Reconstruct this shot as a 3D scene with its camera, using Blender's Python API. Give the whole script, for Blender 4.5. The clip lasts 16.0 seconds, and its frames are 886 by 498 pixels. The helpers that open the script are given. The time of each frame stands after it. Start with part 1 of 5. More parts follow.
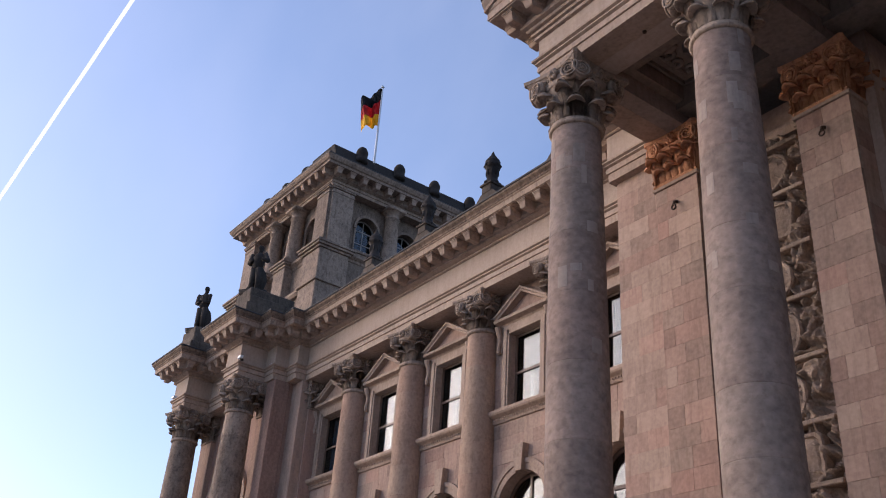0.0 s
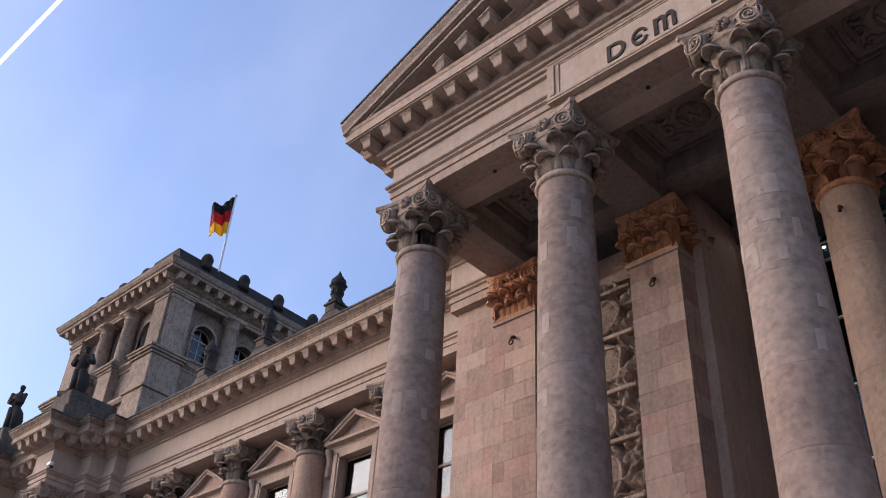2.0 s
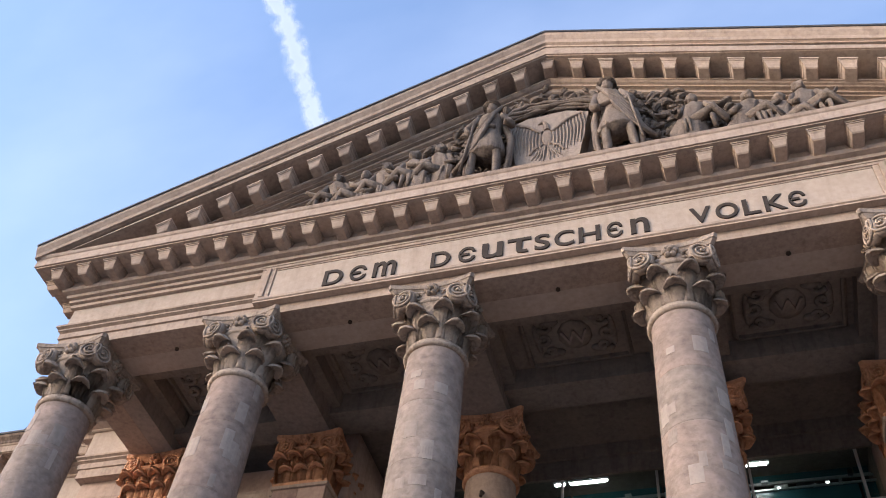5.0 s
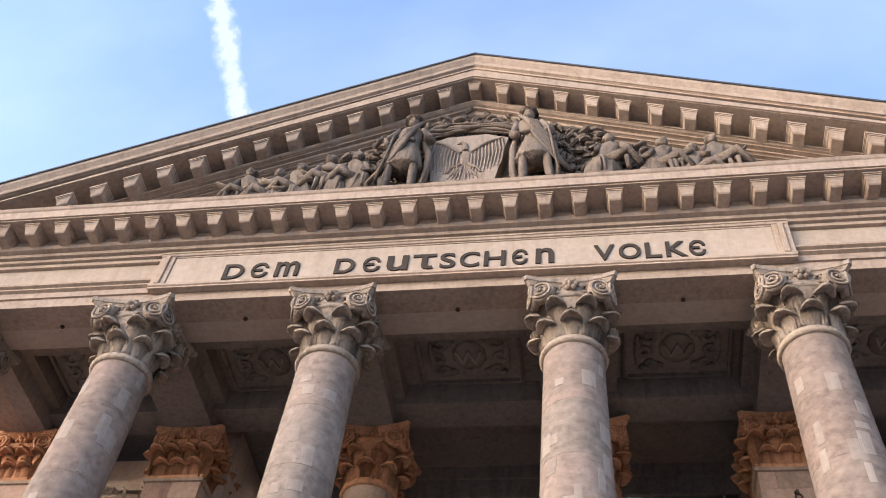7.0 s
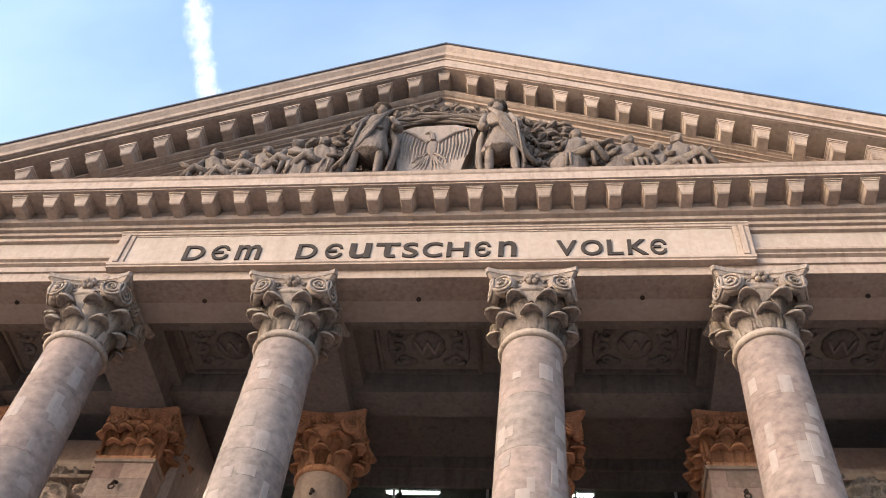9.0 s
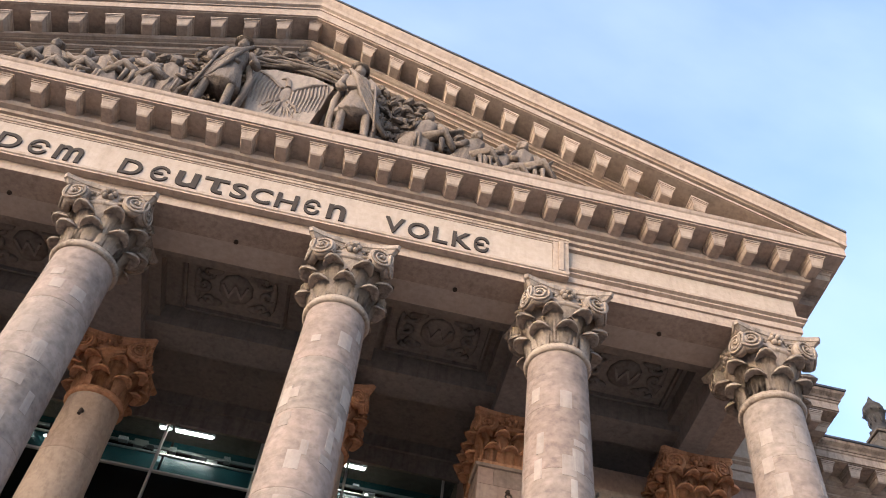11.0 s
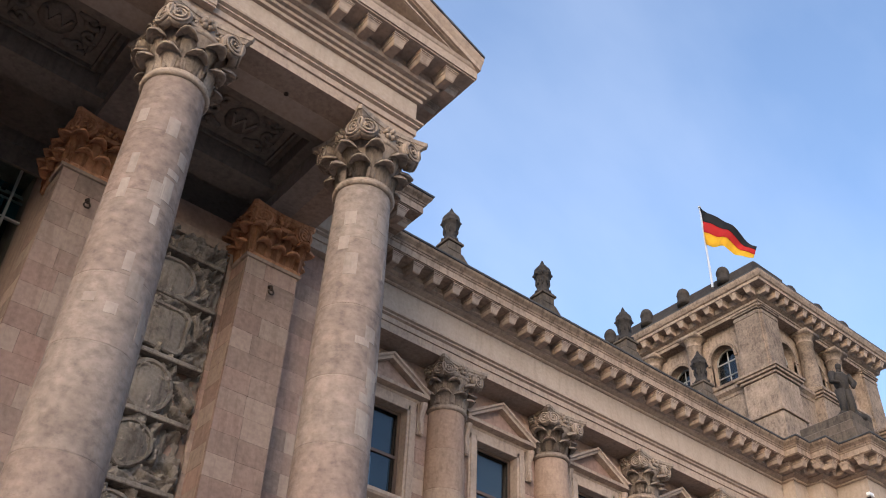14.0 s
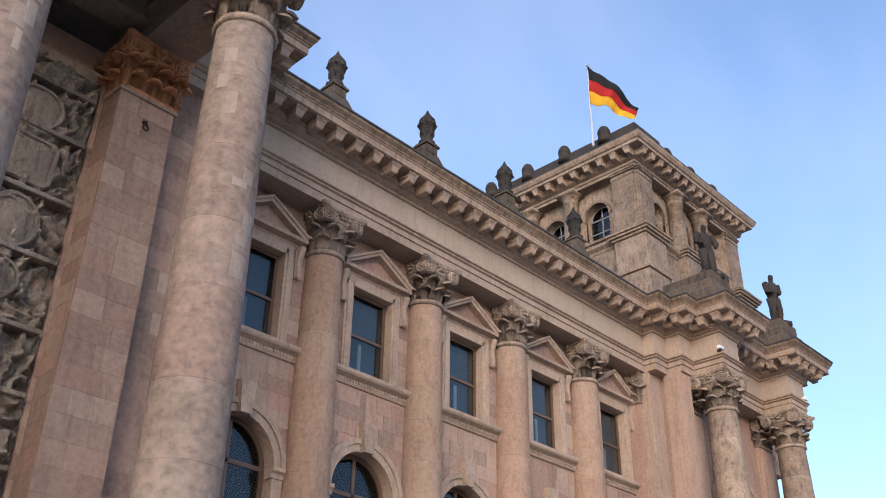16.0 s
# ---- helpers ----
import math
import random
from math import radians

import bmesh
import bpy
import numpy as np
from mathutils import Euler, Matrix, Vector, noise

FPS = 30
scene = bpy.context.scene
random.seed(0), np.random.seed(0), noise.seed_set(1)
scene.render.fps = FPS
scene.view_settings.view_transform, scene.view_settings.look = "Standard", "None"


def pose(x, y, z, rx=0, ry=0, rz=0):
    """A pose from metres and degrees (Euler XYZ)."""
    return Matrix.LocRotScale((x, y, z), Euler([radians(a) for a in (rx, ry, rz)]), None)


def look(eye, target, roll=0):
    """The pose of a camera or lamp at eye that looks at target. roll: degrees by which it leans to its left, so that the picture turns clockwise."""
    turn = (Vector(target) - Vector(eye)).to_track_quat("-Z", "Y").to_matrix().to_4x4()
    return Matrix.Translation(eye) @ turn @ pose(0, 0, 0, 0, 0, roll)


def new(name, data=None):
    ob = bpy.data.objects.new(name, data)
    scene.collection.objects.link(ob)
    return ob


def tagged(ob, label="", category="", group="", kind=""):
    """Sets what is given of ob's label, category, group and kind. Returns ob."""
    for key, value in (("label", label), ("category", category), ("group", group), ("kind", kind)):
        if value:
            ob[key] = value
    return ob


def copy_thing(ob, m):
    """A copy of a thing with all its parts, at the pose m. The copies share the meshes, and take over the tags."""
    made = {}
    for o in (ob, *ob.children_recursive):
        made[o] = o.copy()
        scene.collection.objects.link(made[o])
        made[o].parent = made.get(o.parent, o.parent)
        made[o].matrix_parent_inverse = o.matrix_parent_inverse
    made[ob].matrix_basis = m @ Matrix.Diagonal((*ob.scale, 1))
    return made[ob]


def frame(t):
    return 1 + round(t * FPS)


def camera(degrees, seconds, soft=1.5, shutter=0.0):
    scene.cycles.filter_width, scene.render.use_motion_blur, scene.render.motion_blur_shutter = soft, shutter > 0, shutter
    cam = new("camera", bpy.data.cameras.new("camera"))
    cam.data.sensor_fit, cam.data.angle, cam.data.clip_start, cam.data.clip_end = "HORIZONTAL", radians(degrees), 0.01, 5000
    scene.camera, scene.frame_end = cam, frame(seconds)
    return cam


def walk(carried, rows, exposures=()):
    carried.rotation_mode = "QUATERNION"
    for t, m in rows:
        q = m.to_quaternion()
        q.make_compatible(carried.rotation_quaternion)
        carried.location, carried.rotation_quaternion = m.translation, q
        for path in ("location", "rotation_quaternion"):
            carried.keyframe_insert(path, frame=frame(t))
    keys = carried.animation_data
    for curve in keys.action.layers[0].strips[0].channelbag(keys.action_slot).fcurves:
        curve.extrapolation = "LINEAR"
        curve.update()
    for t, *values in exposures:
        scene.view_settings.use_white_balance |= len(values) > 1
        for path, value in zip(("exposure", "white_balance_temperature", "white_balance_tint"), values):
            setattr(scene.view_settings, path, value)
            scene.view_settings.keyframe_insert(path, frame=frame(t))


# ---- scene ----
cam = camera(49.01, 16.0, soft=1.0)
PATH = [
    (0.0, pose(2.524, -13.148, 1.461, 119.12, -3.57, 52.84)),
    (0.5, pose(2.540, -13.138, 1.469, 120.43, -3.19, 51.00)),
    (1.0, pose(2.559, -13.125, 1.478, 122.37, -2.79, 48.36)),
    (1.5, pose(2.580, -13.112, 1.487, 124.24, -2.71, 45.54)),
    (2.0, pose(2.603, -13.098, 1.495, 126.83, -2.91, 42.49)),
    (2.5, pose(2.625, -13.086, 1.504, 128.99, -3.18, 39.81)),
    (3.0, pose(2.647, -13.075, 1.513, 131.25, -3.28, 37.04)),
    (3.5, pose(2.683, -13.057, 1.522, 134.07, -3.50, 32.02)),
    (4.0, pose(2.727, -13.037, 1.530, 136.59, -4.04, 25.78)),
    (4.5, pose(2.767, -13.024, 1.539, 139.18, -4.54, 20.47)),
    (5.0, pose(2.802, -13.015, 1.548, 141.16, -5.09, 16.22)),
    (7.5, pose(2.904, -13.003, 1.591, 142.67, -4.89, 6.75)),
    (8.0, pose(2.917, -13.002, 1.600, 142.57, -4.75, 6.05)),
    (10.5, pose(3.031, -13.001, 1.644, 141.99, -5.20, -4.88)),
    (11.0, pose(3.084, -13.008, 1.652, 141.77, -5.11, -11.80)),
    (11.5, pose(3.136, -13.020, 1.661, 140.74, -5.17, -18.73)),
    (12.0, pose(3.177, -13.033, 1.670, 139.52, -5.13, -24.21)),
    (12.5, pose(3.209, -13.044, 1.678, 138.02, -4.20, -28.14)),
    (13.0, pose(3.240, -13.057, 1.687, 135.42, -3.03, -32.18)),
    (13.5, pose(3.269, -13.071, 1.696, 132.93, -2.41, -35.95)),
    (14.0, pose(3.296, -13.085, 1.705, 128.95, -2.34, -39.54)),
    (14.5, pose(3.319, -13.099, 1.713, 125.87, -2.07, -42.64)),
    (15.0, pose(3.337, -13.107, 1.722, 123.66, -1.81, -44.53)),
    (15.5, pose(3.352, -13.114, 1.731, 121.61, -1.47, -46.11)),
    (16.0, pose(3.363, -13.117, 1.739, 120.18, -0.73, -46.67)),
]
walk(cam, PATH, exposures=[(0.0, 0.38, 5980, 22), (3.0, 0.8, 5920, 21), (5.0, 1.2, 5950, 14), (7.5, 1.5, 6100, 12), (10.5, 1.6, 6200, 12), (12.0, 1.4, 6100, 11), (14.0, 0.82, 6050, 12), (16.0, 0.73, 5920, 14)])

# ---- sky and sun ----
world = bpy.data.worlds.new("sky")
scene.world = world
world.use_nodes = True
wt = world.node_tree
bg = wt.nodes["Background"]
sky = wt.nodes.new("ShaderNodeTexSky")
sky.sky_type = "NISHITA"
sky.sun_disc = False
SUN_EL, SUN_AZ = 18.0, 232.0
sky.sun_elevation = radians(SUN_EL)
sky.sun_rotation = radians(SUN_AZ)
sky.air_density, sky.dust_density, sky.ozone_density = 1.0, 2.0, 2.0
# thin high cloud over the blue
co = wt.nodes.new("ShaderNodeTexCoord")
mp = wt.nodes.new("ShaderNodeMapping")
mp.inputs["Rotation"].default_value, mp.inputs["Scale"].default_value = (0.3, 0.5, 0.9), (1.2, 3.0, 2.2)
ns = wt.nodes.new("ShaderNodeTexNoise")
ns.inputs["Scale"].default_value, ns.inputs["Detail"].default_value, ns.inputs["Roughness"].default_value = 1.3, 7, 0.5
veil = wt.nodes.new("ShaderNodeMapRange")
for k, v in enumerate((0.40, 0.85, 0.05, 0.30)):
    veil.inputs[k + 1].default_value = v
mx = wt.nodes.new("ShaderNodeMix")
mx.data_type = "RGBA"
mx.inputs[7].default_value = (3.4, 3.6, 4.0, 1)
wt.links.new(co.outputs["Generated"], mp.inputs[0])
wt.links.new(mp.outputs[0], ns.inputs["Vector"])
wt.links.new(ns.outputs[0], veil.inputs[0])
wt.links.new(veil.outputs[0], mx.inputs[0])
wt.links.new(sky.outputs[0], mx.inputs[6])
wt.links.new(mx.outputs[2], bg.inputs[0])
bg.inputs[1].default_value = 0.2
sun_data = bpy.data.lights.new("sun", "SUN")
sun_data.energy, sun_data.angle, sun_data.color = 0.8, radians(40), (1.0, 0.88, 0.76)
sun = new("sun", sun_data)
az = radians(SUN_AZ)
to_sun = Vector((math.sin(az) * math.cos(radians(SUN_EL)), math.cos(az) * math.cos(radians(SUN_EL)), math.sin(radians(SUN_EL))))
sun.matrix_world = look(to_sun * 100, (0, 0, 0))

# ---- materials ----
def stone(name, dark, light, grain=9.0, rough=0.85, bump=0.25, streak=0.35, patch=0.5, spread=0.18, blush=None, stain=0.0, run=0.35):
    """Weathered stone: broad patches, fine grain, vertical streaks, a shade of its own for every piece."""
    m = bpy.data.materials.new(name)
    m.use_nodes = True
    nt = m.node_tree
    b = nt.nodes["Principled BSDF"]
    N, L = nt.nodes.new, nt.links.new
    geo = N("ShaderNodeNewGeometry")
    n1 = N("ShaderNodeTexNoise"); n1.inputs["Scale"].default_value = 0.9; n1.inputs["Detail"].default_value = 6
    n2 = N("ShaderNodeTexNoise"); n2.inputs["Scale"].default_value = grain; n2.inputs["Detail"].default_value = 8
    mp = N("ShaderNodeMapping"); mp.inputs["Scale"].default_value = (2.6, 2.6, run)
    n3 = N("ShaderNodeTexNoise"); n3.inputs["Scale"].default_value = 1.6; n3.inputs["Detail"].default_value = 7
    L(geo.outputs["Position"], n1.inputs["Vector"]); L(geo.outputs["Position"], n2.inputs["Vector"])
    L(geo.outputs["Position"], mp.inputs["Vector"]); L(mp.outputs[0], n3.inputs["Vector"])
    mix = N("ShaderNodeMix"); mix.data_type = "RGBA"
    mix.inputs[6].default_value, mix.inputs[7].default_value = (*dark, 1), (*light, 1)
    add = N("ShaderNodeMath"); add.operation = "MULTIPLY_ADD"; add.inputs[1].default_value = patch
    L(n1.outputs[0], add.inputs[0])
    mul = N("ShaderNodeMath"); mul.operation = "MULTIPLY_ADD"; mul.inputs[1].default_value = streak
    L(n3.outputs[0], mul.inputs[0]); L(add.outputs[0], mul.inputs[2])
    info = N("ShaderNodeObjectInfo")
    rnd = N("ShaderNodeMath"); rnd.operation = "MULTIPLY_ADD"; rnd.inputs[1].default_value = spread * 2
    rnd.inputs[2].default_value = -spread + 0.5 - 0.5 * patch - 0.5 * streak
    L(info.outputs["Random"], rnd.inputs[0]); L(rnd.outputs[0], add.inputs[2])
    gr = N("ShaderNodeMath"); gr.operation = "MULTIPLY_ADD"; gr.inputs[1].default_value = 0.85; gr.inputs[2].default_value = -0.42
    L(n2.outputs[0], gr.inputs[0])
    tot = N("ShaderNodeMath"); tot.operation = "ADD"; tot.use_clamp = True
    L(mul.outputs[0], tot.inputs[0]); L(gr.outputs[0], tot.inputs[1]); L(tot.outputs[0], mix.inputs[0])
    col = mix.outputs[2]
    if blush:
        # some pieces, and patches of others, are of another bed of the quarry
        n4 = N("ShaderNodeTexNoise"); n4.inputs["Scale"].default_value = 0.45; n4.inputs["Detail"].default_value = 3
        L(geo.outputs["Position"], n4.inputs["Vector"])
        hue = N("ShaderNodeMath"); hue.operation = "MULTIPLY_ADD"; hue.inputs[1].default_value = 7.31; L(info.outputs["Random"], hue.inputs[0])
        hue.inputs[2].default_value = 0.0
        fr = N("ShaderNodeMath"); fr.operation = "FRACT"; L(hue.outputs[0], fr.inputs[0])
        sm = N("ShaderNodeMath"); sm.operation = "MULTIPLY"; L(fr.outputs[0], sm.inputs[0]); L(n4.outputs[0], sm.inputs[1])
        mb = N("ShaderNodeMix"); mb.data_type = "RGBA"; mb.blend_type = "MULTIPLY"; mb.inputs[7].default_value = (*blush, 1)
        L(sm.outputs[0], mb.inputs[0]); L(col, mb.inputs[6]); col = mb.outputs[2]
    if stain:
        # soot and lichen blotches with ragged edges
        n5 = N("ShaderNodeTexNoise"); n5.inputs["Scale"].default_value = 2.1; n5.inputs["Detail"].default_value = 9; n5.inputs["Roughness"].default_value = 0.68
        L(mp.outputs[0], n5.inputs["Vector"])
        rmp = N("ShaderNodeMapRange"); rmp.inputs[1].default_value = 0.50; rmp.inputs[2].default_value = 0.62; rmp.inputs[4].default_value = stain
        L(n5.outputs[0], rmp.inputs[0])
        ms = N("ShaderNodeMix"); ms.data_type = "RGBA"; ms.blend_type = "MULTIPLY"; ms.inputs[7].default_value = (0.40, 0.37, 0.36, 1)
        L(rmp.outputs[0], ms.inputs[0]); L(col, ms.inputs[6]); col = ms.outputs[2]
    L(col, b.inputs["Base Color"])
    b.inputs["Roughness"].default_value = rough
    b.inputs["Specular IOR Level"].default_value = 0.2
    hi = N("ShaderNodeMath"); hi.operation = "ADD"
    L(n2.outputs[0], hi.inputs[0]); L(n3.outputs[0], hi.inputs[1])
    bp = N("ShaderNodeBump"); bp.inputs["Strength"].default_value = bump; bp.inputs["Distance"].default_value = 0.04
    L(hi.outputs[0], bp.inputs["Height"]); L(bp.outputs[0], b.inputs["Normal"])
    return m


def plain(name, col, rough=0.6, metal=0.0, emit=None, power=0.0):
    m = bpy.data.materials.new(name)
    m.use_nodes = True
    nt = m.node_tree
    b = nt.nodes["Principled BSDF"]
    n = nt.nodes.new("ShaderNodeTexNoise"); n.inputs["Scale"].default_value = 6; n.inputs["Detail"].default_value = 6
    mix = nt.nodes.new("ShaderNodeMix"); mix.data_type = "RGBA"
    mix.inputs[6].default_value = (*[c * 0.8 for c in col], 1); mix.inputs[7].default_value = (*[min(1, c * 1.15) for c in col], 1)
    nt.links.new(n.outputs[0], mix.inputs[0]); nt.links.new(mix.outputs[2], b.inputs["Base Color"])
    b.inputs["Roughness"].default_value, b.inputs["Metallic"].default_value = rough, metal
    if emit:
        b.inputs["Emission Color"].default_value = (*emit, 1)
        b.inputs["Emission Strength"].default_value = power
    return m


def pane_glass(name, tint, gloss=0.04):
    """A thin sheet of glass: clear, with a mirror image that grows at a glancing view."""
    m = bpy.data.materials.new(name)
    m.use_nodes = True
    nt = m.node_tree
    nt.nodes.remove(nt.nodes["Principled BSDF"])
    out = nt.nodes["Material Output"]
    tr = nt.nodes.new("ShaderNodeBsdfTransparent"); tr.inputs[0].default_value = (*tint, 1)
    gl = nt.nodes.new("ShaderNodeBsdfGlossy"); gl.inputs["Roughness"].default_value = 0.02
    lw = nt.nodes.new("ShaderNodeLayerWeight"); lw.inputs[0].default_value = 0.5
    pw = nt.nodes.new("ShaderNodeMath"); pw.operation = "POWER"; pw.inputs[1].default_value = 3.5
    ad = nt.nodes.new("ShaderNodeMath"); ad.operation = "MULTIPLY_ADD"; ad.inputs[1].default_value = 0.25; ad.inputs[2].default_value = gloss; ad.use_clamp = True
    mx = nt.nodes.new("ShaderNodeMixShader")
    nt.links.new(lw.outputs["Facing"], pw.inputs[0]); nt.links.new(pw.outputs[0], ad.inputs[0]); nt.links.new(ad.outputs[0], mx.inputs[0])
    nt.links.new(tr.outputs[0], mx.inputs[1]); nt.links.new(gl.outputs[0], mx.inputs[2])
    nt.links.new(mx.outputs[0], out.inputs[0])
    return m


M_WALL = stone("sandstone", (0.20, 0.142, 0.112), (0.43, 0.318, 0.245), patch=0.6, spread=0.28, blush=(0.92, 0.68, 0.68), stain=0.25)
M_DRUM = stone("sandstone_shaft", (0.215, 0.148, 0.108), (0.42, 0.305, 0.225), patch=0.7, spread=0.07, blush=(0.95, 0.80, 0.78), stain=0.3, run=1.2)
M_PATCH = stone("pale_repair_stone", (0.20, 0.158, 0.132), (0.35, 0.285, 0.24), patch=0.6, spread=0.25, stain=0.2)
M_TRIM = stone("dressed_sandstone", (0.215, 0.152, 0.114), (0.46, 0.350, 0.272), patch=0.6, streak=0.3, spread=0.12, stain=0.28, run=0.7)
M_FRIEZE = stone("pale_frieze_stone", (0.28, 0.212, 0.166), (0.45, 0.357, 0.287), patch=0.5, spread=0.1, stain=0.15)
M_COL = stone("grey_column_stone", (0.128, 0.098, 0.081), (0.33, 0.263, 0.219), grain=7, patch=0.9, streak=0.75, spread=0.13, bump=0.5, blush=(0.95, 0.80, 0.77), stain=0.28, run=3.5)
M_CAP = stone("capital_stone", (0.165, 0.125, 0.097), (0.38, 0.295, 0.23), grain=12, patch=0.8, spread=0.15, bump=0.5, stain=0.6)
M_RUST = stone("rusty_orange_capital_stone", (0.30, 0.125, 0.06), (0.60, 0.315, 0.175), grain=12, patch=0.6, stain=0.5)
# ceiling and beams are darker in tone than the dressed stone
M_CEIL = stone("dark_ceiling_stone", (0.125, 0.103, 0.086), (0.27, 0.222, 0.184), patch=0.7, stain=0.3)
M_BEAM = stone("grey_beam_stone", (0.16, 0.128, 0.108), (0.33, 0.272, 0.231), patch=0.7, stain=0.25, run=1.2)
M_RELIEF = stone("grey_relief_stone", (0.11, 0.092, 0.076), (0.30, 0.255, 0.215), grain=14, patch=0.9, bump=0.6, stain=0.6)
M_RELIEF_WARM = stone("buff_relief_stone", (0.16, 0.115, 0.086), (0.41, 0.31, 0.235), grain=14, patch=0.9, bump=0.6, stain=0.45)
M_CORNICE = stone("weathered_cornice_stone", (0.11, 0.078, 0.058), (0.40, 0.29, 0.213), patch=0.8, streak=0.5, stain=0.5, run=0.6)
M_TYMP = stone("tympanum_stone", (0.16, 0.12, 0.095), (0.34, 0.265, 0.21), grain=12, patch=0.6, bump=0.4, stain=0.4)
M_CARVED = stone("sooty_carved_stone", (0.07, 0.052, 0.041), (0.25, 0.19, 0.148), grain=16, patch=0.8, bump=0.6, stain=0.6)
M_URN = stone("blackened_plinth_stone", (0.035, 0.028, 0.022), (0.15, 0.115, 0.088), patch=0.8, streak=0.6, bump=0.4, stain=0.5)
M_SOOT = stone("sooty_gutter_stone", (0.055, 0.040, 0.030), (0.29, 0.20, 0.14), patch=0.8, streak=0.6, stain=0.7)
M_TOWER = stone("sooty_tower_stone", (0.10, 0.075, 0.058), (0.37, 0.277, 0.21), patch=1.0, streak=0.5, spread=0.2, stain=0.6, run=1.3)
M_DARK = stone("blackened_statue_stone", (0.014, 0.012, 0.011), (0.06, 0.05, 0.043), patch=0.8, bump=0.4)
M_ROOF = stone("dark_roof_lead", (0.03, 0.03, 0.032), (0.10, 0.10, 0.105), rough=0.6)
M_PAVE = stone("granite_paving", (0.16, 0.15, 0.14), (0.34, 0.32, 0.30), grain=30)
M_BRONZE = plain("dark_bronze_letter", (0.030, 0.019, 0.013), 0.9)
M_IRON = plain("rusted_iron", (0.05, 0.03, 0.02), 0.7, 0.5)
M_WOOD = plain("brown_window_frame", (0.10, 0.06, 0.04), 0.5)
M_METAL = plain("pale_metal_mullion", (0.55, 0.54, 0.52), 0.35, 0.6)
# near-black colour stands in for the darkness of unlit interiors
M_ROOM = plain("painted_room_dark", (0.02, 0.02, 0.022), 0.8)
M_TEAL = plain("teal_glass_bulkhead", (0.03, 0.10, 0.115), 0.25)
M_SASH = plain("grey_window_frame", (0.26, 0.24, 0.22), 0.5)
M_BLACK = plain("black_cloth", (0.012, 0.012, 0.014), 0.8)
M_RED = plain("red_cloth", (0.55, 0.02, 0.02), 0.8)
M_GOLD = plain("gold_cloth", (0.85, 0.50, 0.02), 0.8)
M_WHITE = plain("white_painted_metal", (0.75, 0.75, 0.75), 0.4)
# curtain colour that also carries the bluish sky reflection of the panes
M_PANE_TINT = plain("curtain_with_sky_tint", (0.17, 0.20, 0.235), 0.8)
M_BLIND = plain("pale_blind", (0.7, 0.72, 0.74), 0.6)
M_TUBE = plain("lit_lamp_tube", (0.9, 0.9, 0.9), 0.4, 0.0, (1.0, 0.86, 0.74), 14.0)
M_SPOT = plain("lit_spot_bulb", (0.9, 0.9, 0.9), 0.4, 0.0, (1.0, 0.9, 0.8), 3.0)
M_GLASS = pane_glass("window_glass", (0.55, 0.62, 0.66), 0.05)
M_FOYER = pane_glass("foyer_glass", (0.80, 0.9, 0.9), 0.02)

# ---- builders ----
def part(name, bm, material, parent=None, label="", smooth=False):
    me = bpy.data.meshes.new(name)
    bmesh.ops.recalc_face_normals(bm, faces=bm.faces)
    bm.to_mesh(me)
    bm.free()
    if smooth:
        for p in me.polygons:
            p.use_smooth = True
    me.materials.append(material)
    ob = new(name, me)
    ob.parent = parent
    if label:
        tagged(ob, label)
    return ob


def again(ob, parent, m):
    """Another piece on the same mesh."""
    o = ob.copy()
    scene.collection.objects.link(o)
    o.parent = parent
    o.matrix_basis = m
    return o


def empty(name, m, label, category, group="", kind=""):
    e = new(name)
    e.empty_display_size = 0.2
    e.matrix_basis = m
    return tagged(e, label, category, group, kind)


def add_box(bm, x0, x1, y0, y1, z0, z1, bevel=0.0, taper=0.0):
    xs, ys = sorted((x0, x1)), sorted((y0, y1))
    vs = []
    for k, z in enumerate((z0, z1)):
        t = taper if k == 0 else 0.0
        for x, y in ((xs[0] + t, ys[0] + t), (xs[1] - t, ys[0] + t), (xs[1] - t, ys[1] - t), (xs[0] + t, ys[1] - t)):
            vs.append(bm.verts.new((x, y, z)))
    fs = [bm.faces.new([vs[i] for i in q]) for q in ((3, 2, 1, 0), (4, 5, 6, 7), (0, 1, 5, 4), (1, 2, 6, 5), (2, 3, 7, 6), (3, 0, 4, 7))]
    if bevel:
        es = {e for f in fs for e in f.edges}
        bmesh.ops.bevel(bm, geom=list(es), offset=bevel, segments=1, affect="EDGES")


def box(*a, bevel=0.0, taper=0.0):
    bm = bmesh.new()
    add_box(bm, *a, bevel=bevel, taper=taper)
    return bm


def lathe(prof, n=32, bm=None, centre=(0, 0)):
    bm = bm or bmesh.new()
    rings = []
    for r, z in prof:
        rings.append([bm.verts.new((centre[0] + r * math.cos(2 * math.pi * i / n), centre[1] + r * math.sin(2 * math.pi * i / n), z)) for i in range(n)])
    for a, b in zip(rings, rings[1:]):
        for i in range(n):
            bm.faces.new((a[i], a[(i + 1) % n], b[(i + 1) % n], b[i]))
    bm.faces.new(rings[0][::-1])
    bm.faces.new(rings[-1])
    return bm


